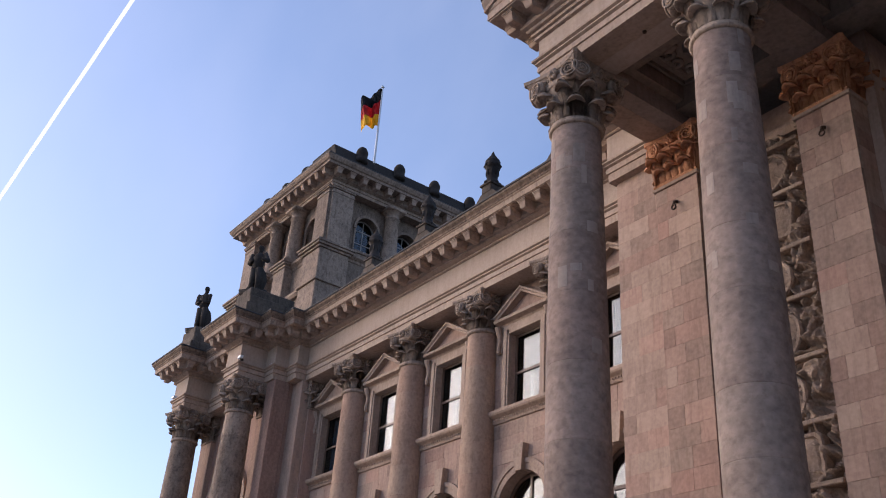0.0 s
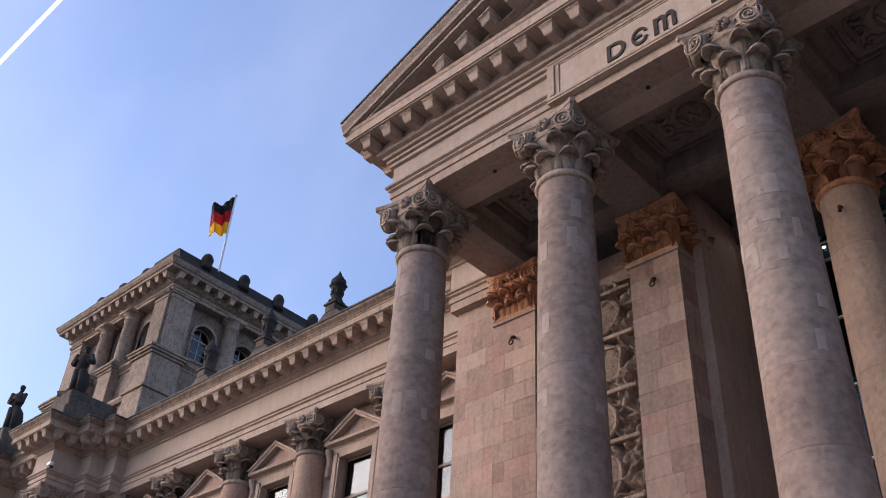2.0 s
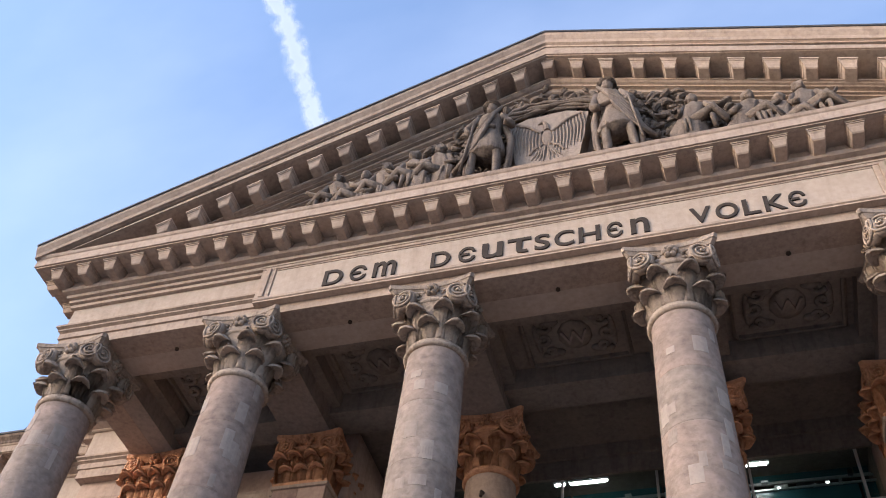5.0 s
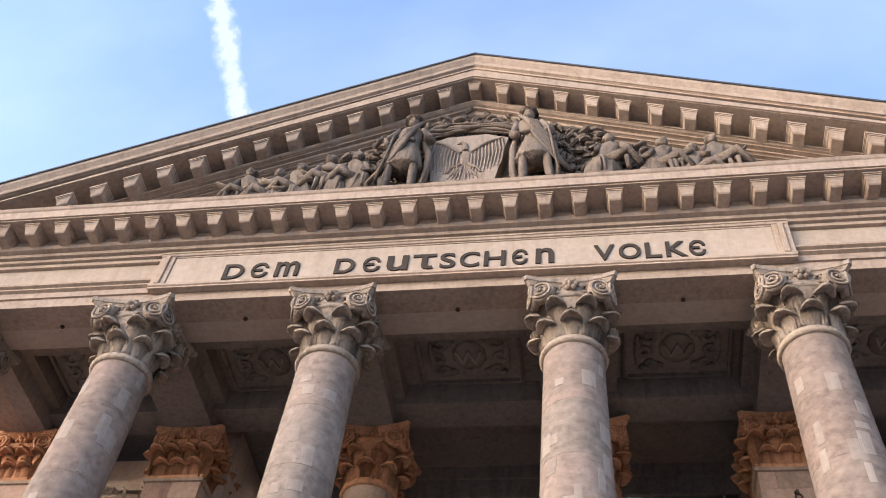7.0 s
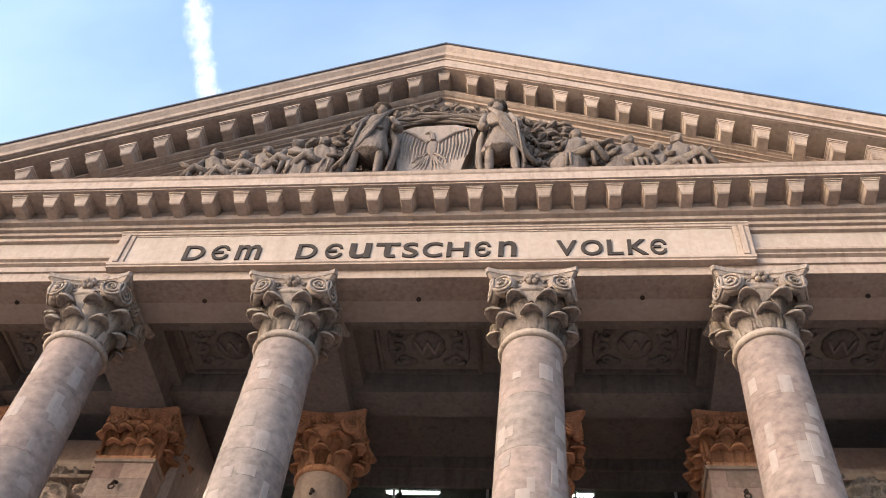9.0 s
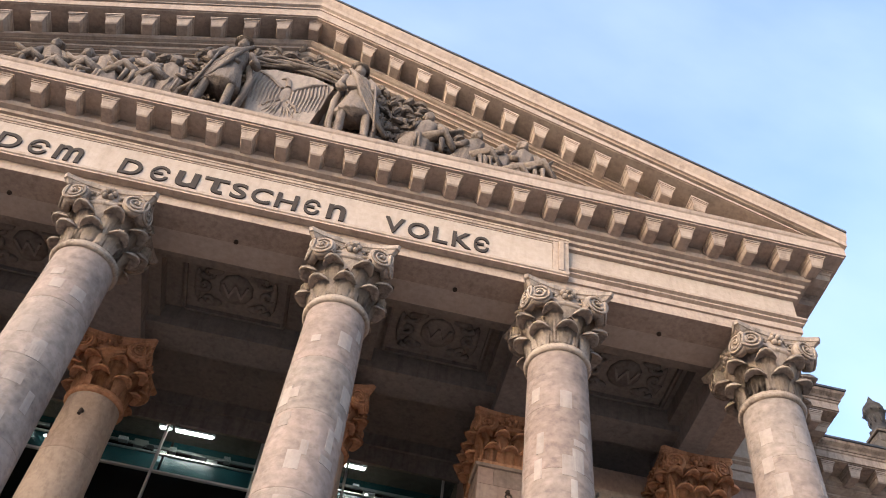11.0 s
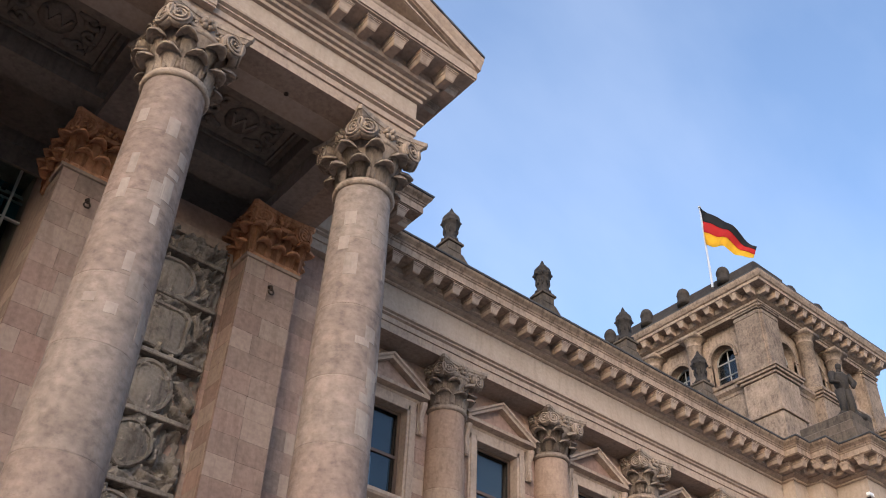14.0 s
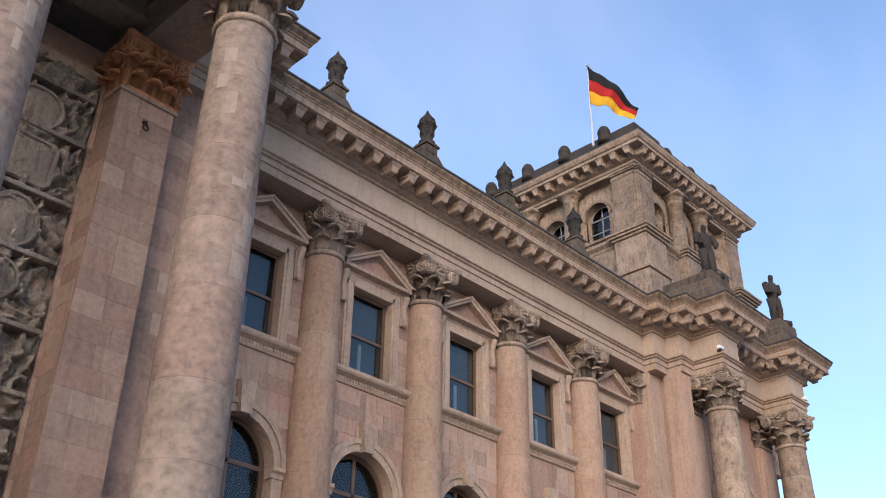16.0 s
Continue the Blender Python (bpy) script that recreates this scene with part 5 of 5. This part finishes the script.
def flag(m, lean, drop, label):
    f = empty("flag", m, label, "flag", "tower flags")
    bm = bmesh.new()
    tube(bm, [(0, 0, -3.2), (0, 0, 2.65)], [0.075, 0.05], 10)
    blob(bm, (0, 0, 2.68), (0.12, 0.12, 0.12), 1)
    part("pole", bm, M_METAL, f, "white flagpole")
    H, W = 2.9, 3.6
    for k, mat in enumerate((M_BLACK, M_RED, M_GOLD)):
        bm = bmesh.new()
        rows = []
        for j in range(7):
            v = (k + j / 6) / 3
            row = []
            for i in range(25):
                u = i / 24
                wave = 0.30 * math.sin(u * 9 + v * 2.0) * u ** 0.6 + 0.1 * math.sin(u * 17 + v * 5)
                x = lean * W * u * (1 - 0.12 * v * u) + wave * 0.25
                z = 2.6 - v * H * (1 - 0.75 * u * drop) - drop * W * u * (0.75 + 0.25 * u)
                row.append(bm.verts.new((x, wave - 0.1, z)))
            rows.append(row)
        for a, b in zip(rows, rows[1:]):
            for i in range(24):
                bm.faces.new((a[i], a[i + 1], b[i + 1], b[i]))
        bmesh.ops.solidify(bm, geom=bm.faces[:], thickness=0.02)
        part("stripe", bm, mat, f, ("black", "red", "gold")[k] + " cloth stripe", smooth=True)
    return f


for s in (-1, 1):
    dx = 0.45 if s > 0 else 0.0
    t = empty("corner_tower", Matrix(), "sooty stone corner tower with arched windows and bracketed cornice", "tower", "corner towers")
    W, D = TX1 - TX0, TY1 - TY0
    x_in, x_out = s * TX0 + dx, s * TX1 + dx
    xa, xb = sorted((x_in, x_out))
    tower_face(t, W, Matrix.Translation((xa, TY0, 0)))
    if s > 0:
        tower_face(t, D - 0.01, Matrix.Translation((xa - 0.012, TY1, 0)) @ pose(0, 0, 0, 0, 0, -90))
    else:
        tower_face(t, D, Matrix.Translation((xb + 0.012, TY0 + 0.012, 0)) @ pose(0, 0, 0, 0, 0, 90))
    # near-black core, painted as the unlit space behind the arched windows
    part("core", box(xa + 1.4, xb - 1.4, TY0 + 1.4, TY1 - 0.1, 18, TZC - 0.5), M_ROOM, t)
    path = [(xa, TY1), (xa, TY0), (xb, TY0), (xb, TY1)]
    Z = TZ1
    part("entablature", sweep(path, [(-0.8, Z), (0.08, Z), (0.08, Z + 0.2), (0.14, Z + 0.22), (0.14, Z + 0.3), (0.06, Z + 0.32), (0.06, Z + 0.44), (0.15, Z + 0.48), (0.26, Z + 0.55), (0.26, Z + 0.92), (-0.8, Z + 0.92)]), M_TOWER, t)
    part("cornice", sweep(path, [(-0.8, Z + 0.92), (0.88, Z + 0.92), (0.9, Z + 1.08), (0.98, Z + 1.12), (1.08, Z + 1.28), (1.12, TZC), (-0.8, TZC)]), M_TOWER, t)
    for a, b in zip(path, path[1:]):
        a, b = Vector(a), Vector(b)
        d = (b - a).normalized(); n = Vector((d.y, -d.x)); ln = (b - a).length
        for i in range(14):
            p = a + d * ln * i / 13 + n * 0.25
            o = new("bracket", MODILLION); o.parent = t
            o.matrix_basis = Matrix.Translation((p.x, p.y, Z + 0.92)) @ Matrix.Rotation(math.atan2(d.y, d.x), 4, "Z") @ Matrix.Diagonal((1.1, 1.0, 1.2, 1))
    part("lead_flashing", sweep(path, [(-0.8, TZC + 0.01), (1.13, TZC + 0.005), (1.14, TZC + 0.06), (-0.8, TZC + 0.07)]), M_ROOF, t, "dark lead edge")
    # sooty attic behind the courtyard-side cornice, with ball finials
    edge = [(x_in, TY1), (x_in, TY0 - 0.4)] if s > 0 else [(x_in, TY0 - 0.4), (x_in, TY1)]
    part("parapet", sweep(edge, [(-2.4, TZC + 0.07), (0.75, TZC + 0.07), (0.62, TZC + 0.5), (0.30, TZC + 1.3), (0.1, TZC + 1.35), (-2.4, TZC + 1.35)]), M_DARK, t)
    src = None
    for px, py, pz in [(x_in - s * 0.5, y, TZC + 0.62) for y in (11.5, 14.35, 17.15, 20.1)] + [(x_in + s * q, TY0 - 0.35, TZC + 0.05) for q in (3.0, 5.6, 8.2)]:
        if src is None:
            bm = lathe([(0.40, 0.0), (0.40, 0.25), (0.36, 0.30), (0.36, 0.62), (0.39, 0.68), (0.36, 0.86), (0.26, 1.06), (0.14, 1.16), (0.05, 1.2)], 14)
            src = part("acroterion", bm, M_DARK, t, smooth=True)
            src.matrix_basis = Matrix.Translation((px, py, pz))
        else:
            again(src, t, Matrix.Translation((px, py, pz)))
    part("ledge", sweep(path, [(-0.8, TZ0 - 0.5), (0.12, TZ0 - 0.5), (0.16, TZ0 - 0.35), (0.34, TZ0 - 0.2), (0.36, TZ0 - 0.04), (-0.8, TZ0 + 0.02)]), M_TOWER, t)
    part("base_storey", box(xa - 0.1, xb + 0.1, TY0 - 0.1, TY1, 18, TZ0 - 0.5, bevel=0.03), M_TOWER, t)
    part("plinth_course", sweep(path, [(-0.5, TZ0 - 2.7), (0.3, TZ0 - 2.7), (0.42, TZ0 - 2.55), (0.42, TZ0 - 2.4), (0.12, TZ0 - 2.3), (-0.5, TZ0 - 2.3)]), M_TOWER, t)
    # corner pedestals under the pilasters
    for px, py in ((x_in + s * 0.55, TY0 + 0.5), (x_out - s * 0.55, TY0 + 0.5)):
        bm = box(px - 1.0, px + 1.0, py - 1.0, py + 1.0, 18, TZ0 - 0.45, bevel=0.04)
        for z, d in ((TZ0 - 0.45, 0.1), (TZ0 - 0.3, 0.22), (TZ0 - 0.15, 0.3), (TZ0, 0.08), (TZ0 - 2.6, 0.12)):
            add_box(bm, px - 1.0 - d, px + 1.0 + d, py - 1.0 - d, py + 1.0 + d, z, z + 0.15, bevel=0.02)
        part("pedestal", bm, M_TOWER, t)
    part("roof", box(xa, xb, TY0, TY1, TZC - 0.1, TZC + 0.5), M_ROOF, t)
    if s > 0:
        flag(Matrix.Translation((41.2, 11.5, TZC + 3.0)) @ pose(0, 0, 0, 0, 0, -44), 0.78, 0.84, "black, red and gold flag blown aside on a white pole")
    else:
        flag(Matrix.Translation((-40.35, 11.5, TZC + 3.0)) @ pose(0, 0, 0, 0, 0, -126), 0.36, 0.30, "black, red and gold flag hanging in folds on a white pole")

# ---- tympanum sculpture ----
TB = S + 2.53
shield = empty("shield", Matrix.Translation((-0.1, 0.0, TB)), "carved stone coat-of-arms shield with mantle in the pediment", "relief")
bm = prism(bmesh.new(), [(-0.74, 0.9), (0.76, 0.9), (1.06, 3.0), (0.5, 3.25), (-0.5, 3.2), (-1.0, 2.95)], -0.35, 0.2)
part("plate", bm, M_TYMP, shield)
bm = bmesh.new()
for s in (-1, 1):
    tube(bm, [(s * 0.12, -0.36, 2.35), (s * 0.5, -0.38, 2.75), (s * 0.88, -0.37, 2.98)], [0.06, 0.055, 0.03], 8)
    for k in range(10):
        u = k / 9
        x, z = 0.16 + 0.74 * u, 2.38 + 0.6 * u ** 0.8
        tube(bm, [(s * x, -0.355, z), (s * (x + 0.02 + 0.05 * u), -0.37, z - 0.5), (s * (x * 0.95 + 0.06 * u), -0.355, 1.25 + 0.45 * u + 0.08 * (k % 2))], [0.030, 0.038, 0.014], 6)
    for k in range(4):
        tube(bm, [(s * 0.03, -0.36, 1.75), (s * (0.06 + 0.06 * k), -0.37, 1.45), (s * (0.08 + 0.10 * k), -0.355, 1.12 + 0.03 * k)], [0.03, 0.035, 0.012], 6)
    tube(bm, [(s * 0.1, -0.36, 1.85), (s * 0.34, -0.38, 1.62), (s * 0.42, -0.36, 1.45)], [0.05, 0.04, 0.03], 6)
blob(bm, (0, -0.34, 2.15), (0.15, 0.07, 0.40), 2)
tube(bm, [(0, -0.36, 2.45), (-0.04, -0.38, 2.75), (-0.12, -0.37, 2.86), (-0.24, -0.36, 2.80)], [0.08, 0.06, 0.06, 0.015], 8)
part("carved_bird_form", bm, M_TYMP, shield)
for k in range(7):
    bm = bmesh.new()
    pts = [((1.62 - 0.03 * k) * math.cos(a), -0.34 - 0.05 * (k % 3), 3.02 + (0.36 + 0.06 * k) * math.sin(a) + 0.05 * math.sin(5 * a + k)) for a in [math.pi * i / 20 for i in range(21)]]
    tube(bm, pts, [0.05 + 0.02 * math.sin(i * 1.7 + k * 2) for i in range(21)], 7)
    roughen(bm, 0.04, 0.15)
    part("mantle_fold", bm, M_CARVED, shield, smooth=True)


def carved_leaves(s, seed):
    """Curled oak leaves, ribbons and arms that fill the field behind the figures."""
    rng = random.Random(seed)
    bm = bmesh.new()
    n = 0
    while n < 620:
        x = rng.uniform(0.0, 6.6)
        z = rng.uniform(0.0, 4.3)
        top = 4.3 - 0.2 * x if x < 1.7 else 3.95 - 0.82 * (x - 1.7) + 0.25 * math.sin(x * 5 + seed)
        if z > max(0.5, top) or (x < 1.3 and z < 3.25) or rng.random() < 0.10 * x:
            continue
        n += 1
        g, c, ln = rng.uniform(0, 6.28), rng.choice((-1, 1)) * rng.uniform(0.5, 1.1), rng.uniform(0.20, 0.46)
        p = Vector((s * x, rng.uniform(-0.28, 0.05), TB + 0.35 + z))
        pts, rad = [], []
        for k in range(5):
            pts.append(tuple(p))
            rad.append((0.025, 0.06, 0.075, 0.055, 0.015)[k] * ln / 0.33)
            p = p + Vector((math.cos(g), -0.28 + 0.22 * k, math.sin(g))) * ln / 4
            g += c * 0.5
        tube(bm, pts, rad, 6)
    ob = part("pediment_foliage", bm, M_CARVED)
    tagged(ob, "carved stone foliage and ribbons filling the pediment field", "relief", "pediment foliage", kind="stuff")


carved_leaves(-1, 3)
carved_leaves(1, 6)


def draped(bm, levels, turn=0.0, folds=7, seed=0):
    """A closed body of rings (centre, half width, half depth, depth of its folds)."""
    rings = []
    for c, rx, ry, f in levels:
        ring = []
        for i in range(28):
            a = i * math.tau / 28
            g = 1 + f * math.sin(folds * a + seed + 1.5 * c[2]) + 0.5 * f * math.sin(13 * a + seed * 2)
            ring.append(bm.verts.new((c[0] + rx * g * math.cos(a + turn), c[1] + ry * g * math.sin(a + turn), c[2])))
        rings.append(ring)
    for a, b in zip(rings, rings[1:]):
        for i in range(28):
            j = (i + 1) % 28
            bm.faces.new((a[i], a[j], b[j], b[i]))
    bm.faces.new(rings[-1]); bm.faces.new(rings[0][::-1])


def carved_figure(x, h, seed, lean=0.0):
    """A plain carved form, one mesh."""
    rng = random.Random(seed)
    bm = bmesh.new()
    d = 1 if x > 0 else -1
    sw = rng.uniform(-0.04, 0.04) * h
    for s in (-1, 1):
        st = rng.uniform(0.10, 0.17) * h
        tube(bm, [(s * st, -0.22, 0.0), (s * st, -0.14, 0.03 * h), (s * st * 0.95, -0.1, 0.14 * h), (s * st * 0.9, -0.2, 0.28 * h), (s * 0.055 * h, -0.1, 0.46 * h)], [0.03 * h, 0.028 * h, 0.042 * h, 0.040 * h, 0.06 * h], 8)
    draped(bm, [((0, -0.1, 0.27 * h), 0.165 * h, 0.10 * h, 0.08), ((0, -0.1, 0.30 * h), 0.165 * h, 0.10 * h, 0.08), ((0, -0.09, 0.42 * h), 0.135 * h, 0.09 * h, 0.07), ((0, -0.07, 0.54 * h), 0.095 * h, 0.075 * h, 0.06), ((sw * 0.5, -0.07, 0.565 * h), 0.10 * h, 0.08 * h, 0.0), ((sw * 0.5, -0.07, 0.60 * h), 0.095 * h, 0.075 * h, 0.02), ((sw, -0.09, 0.71 * h), 0.125 * h, 0.085 * h, 0.03), ((sw, -0.07, 0.79 * h), 0.115 * h, 0.065 * h, 0.02), ((sw, -0.07, 0.83 * h), 0.04 * h, 0.04 * h, 0.0)], 0.0, 14, seed)
    blob(bm, (sw, -0.16, 0.885 * h), (0.056 * h, 0.056 * h, 0.064 * h), 3)
    draped(bm, [((sw, -0.14, 0.915 * h), 0.095 * h, 0.085 * h, 0.0), ((sw, -0.14, 0.928 * h), 0.068 * h, 0.065 * h, 0.0), ((sw, -0.14, 0.965 * h), 0.05 * h, 0.05 * h, 0.0), ((sw, -0.14, 0.985 * h), 0.02 * h, 0.02 * h, 0.0)], 0.0, 5, seed)
    for s in (-1, 1):
        a = rng.uniform(0.17, 0.24)
        hz = rng.uniform(0.46, 0.66)
        tube(bm, [(s * 0.11 * h + sw, -0.1, 0.78 * h), (s * a * h, -0.2, 0.62 * h), (s * (a - 0.06) * h, -0.36, hz * h)], [0.045 * h, 0.036 * h, 0.026 * h], 8)
        tube(bm, [(s * 0.09 * h + sw, 0.02, 0.78 * h), (s * 0.19 * h, 0.02, 0.5 * h), (s * 0.20 * h, 0.0, 0.2 * h), (s * 0.17 * h, 0.0, 0.02 * h)], [0.03 * h, 0.036 * h, 0.034 * h, 0.025 * h], 8)
    for k in range(6):
        o = 0.035 * h * k
        tube(bm, [(-d * 0.11 * h + o * 0.5 * d, -0.09 * h - 0.1, 0.79 * h - o * 0.6), (d * 0.02 * h, -0.10 * h - 0.1, 0.66 * h - o), (d * 0.14 * h, -0.05 * h - 0.1, 0.52 * h - o * 1.3), (d * (0.2 + 0.02 * k) * h, -0.1, 0.30 * h - o)], [0.012 * h, 0.017 * h, 0.018 * h, 0.022 * h], 6)
    blob(bm, (sw, -0.1 - 0.07 * h, 0.57 * h), (0.10 * h, 0.03 * h, 0.018 * h), 2)
    tube(bm, [(d * 0.2 * h, -0.36, 0.05 * h), (d * 0.15 * h, -0.36, 0.64 * h)], [0.014 * h, 0.012 * h], 6)
    roughen(bm, 0.03, 0.10)
    ob = part("pediment_sculpture", bm, M_CARVED, smooth=True)
    ob.matrix_basis = Matrix.Translation((x, -0.60, TB + 0.3)) @ pose(0, 0, 0, 0, lean, 0) @ Matrix.Diagonal((0.74, 0.9, 0.94, 1))
    tagged(ob, "weathered stone figure carved in the pediment field", "sculpture", "pediment sculptures")


def half_figure(x, z_head, seed):
    """A plain half-length carved form behind the cornice, one mesh."""
    rng = random.Random(seed)
    bm = bmesh.new()
    d = 1 if x > 0 else -1
    h = z_head - TB
    w = 0.34
    sway = rng.uniform(-0.12, 0.12)
    draped(bm, [((-d * 0.35, 0, 0.0), 0.55, 0.26, 0.10), ((-d * 0.28, -0.03, h - 1.25), 0.50, 0.26, 0.12), ((-d * 0.18, -0.06, h - 0.85), 0.36, 0.22, 0.10), ((-d * 0.08 + sway * 0.3, -0.08, h - 0.50), w, 0.20, 0.06), ((sway * 0.6, -0.09, h - 0.26), w * 0.95, 0.15, 0.03), ((sway * 0.9, -0.1, h - 0.14), 0.11, 0.10, 0.0)], 0.0, 8, seed)
    blob(bm, (sway, -0.16, h), (0.135, 0.15, 0.17), 3)
    blob(bm, (sway - d * 0.05, -0.10, h + 0.07), (0.165, 0.165, 0.12), 3)
    for q in (-1, 1):
        r = rng.uniform(0.30, 0.55)
        tube(bm, [(q * w * 0.85 + sway * 0.6, -0.1, h - 0.30), (q * (w + 0.20), -0.22, h - 0.30 - r), (q * (w + 0.20) + d * rng.uniform(0.1, 0.45), -0.34, h - 0.34 - r * rng.uniform(0.6, 1.2))], [0.11, 0.085, 0.055], 8)
    tube(bm, [(-d * 0.1, -0.15, h - 1.0), (d * 0.45, -0.28, h - 0.72), (d * 0.8, -0.22, h - 1.25)], [0.17, 0.14, 0.10], 8)
    for k in range(3):
        u = rng.uniform(-0.5, 0.6)
        tube(bm, [(u, -0.2, h - 0.75 - 0.3 * rng.random()), (u + 0.06 * d, -0.3, h - 1.05), (u + 0.10 * d, -0.26, h - 1.5)], [0.03, 0.07, 0.05], 6)
    roughen(bm, 0.05, 0.12)
    ob = part("pediment_sculpture", bm, M_CARVED, smooth=True)
    ob.matrix_basis = Matrix.Translation((x, -0.40, TB)) @ Matrix.Diagonal((0.82, 1, 1, 1))
    tagged(ob, "weathered half-length stone figure carved in the pediment field", "sculpture", "pediment sculptures")


for x, h, ln in ((-1.55, 3.62, 3), (1.72, 3.62, -3)):
    carved_figure(x, h, int(x * 10) + 100, ln)
for x, z in ((-2.8, 22.25), (-3.45, 22.2), (-4.25, 21.9), (-4.85, 21.7), (-5.45, 21.8), (3.5, 22.3), (4.65, 21.95), (5.4, 21.6), (5.95, 21.95)):
    half_figure(x, z, int(x * 10) + 200)

# ---- vapour trails far up ----
def trail(p0, p1, w0, w1, solid, low, glow, label):
    """A vapour trail: a long thin sheet of ragged cloud far above the building, dense along its middle. Its glow
    stands in for scattered sunlight.
    """
    p0, p1 = Vector(p0), Vector(p1)
    d = p1 - p0
    side = d.cross((p0 + p1) / 2).normalized()
    bm = bmesh.new()
    lay = bm.verts.layers.float.new("dense")
    rows = []
    n = 60
    for k in range(n + 1):
        t = k / n
        w = w0 + (w1 - w0) * t
        c = p0 + d * t + side * noise.noise(Vector((t * 9, w0, 0))) * w * 0.15
        row = []
        for j in range(9):
            v = bm.verts.new(c + side * w * (j / 8 - 0.5) * 1.6)
            v[lay] = max(0.0, 1 - abs(j / 4 - 1)) 
            row.append(v)
        rows.append(row)
    for a, b in zip(rows, rows[1:]):
        for j in range(8):
            bm.faces.new((a[j], a[j + 1], b[j + 1], b[j]))
    m = bpy.data.materials.new("vapour")
    m.use_nodes = True
    nt = m.node_tree
    b = nt.nodes["Principled BSDF"]
    b.inputs["Base Color"].default_value = (0.9, 0.92, 0.95, 1)
    # emission replaces the sunlight that real vapour would scatter
    b.inputs["Emission Color"].default_value = (0.88, 0.93, 1.0, 1)
    b.inputs["Emission Strength"].default_value = glow
    at = nt.nodes.new("ShaderNodeAttribute"); at.attribute_name = "dense"
    ns = nt.nodes.new("ShaderNodeTexNoise"); ns.inputs["Scale"].default_value = 2.2 / max(w0, w1); ns.inputs["Detail"].default_value = 8
    geo = nt.nodes.new("ShaderNodeNewGeometry")
    nt.links.new(geo.outputs["Position"], ns.inputs["Vector"])
    ad = nt.nodes.new("ShaderNodeMath"); ad.operation = "MULTIPLY_ADD"; ad.inputs[1].default_value = 1.6
    nt.links.new(ns.outputs[0], ad.inputs[0])
    sb = nt.nodes.new("ShaderNodeMath"); sb.operation = "SUBTRACT"; sb.inputs[1].default_value = 0.95
    nt.links.new(at.outputs["Fac"], ad.inputs[2]); nt.links.new(ad.outputs[0], sb.inputs[0])
    mr = nt.nodes.new("ShaderNodeMapRange")
    mr.inputs[1].default_value, mr.inputs[2].default_value, mr.inputs[3].default_value, mr.inputs[4].default_value = 0.0, 0.6, low, solid
    nt.links.new(sb.outputs[0], mr.inputs[0])
    al = nt.nodes.new("ShaderNodeMath"); al.operation = "MULTIPLY"; al.use_clamp = True
    q = nt.nodes.new("ShaderNodeMapRange"); q.inputs[2].default_value = 0.35
    nt.links.new(at.outputs["Fac"], q.inputs[0])
    nt.links.new(mr.outputs[0], al.inputs[0]); nt.links.new(q.outputs[0], al.inputs[1]); nt.links.new(al.outputs[0], b.inputs["Alpha"])
    ob = part("vapour_trail", bm, m, smooth=True)
    return tagged(ob, label, "vapour trail", kind="backdrop")


trail((-1300, 126.4, 562.4), (-500, 127.6, 605.7), 3.2, 2.2, 1.0, 1.0, 0.85, "thin bright straight vapour trail in the sky")
trail((-392, 640, 940), (-418, 200, 1112), 20.0, 32.0, 0.62, 0.0, 0.36, "broad fading vapour trail above the pediment")
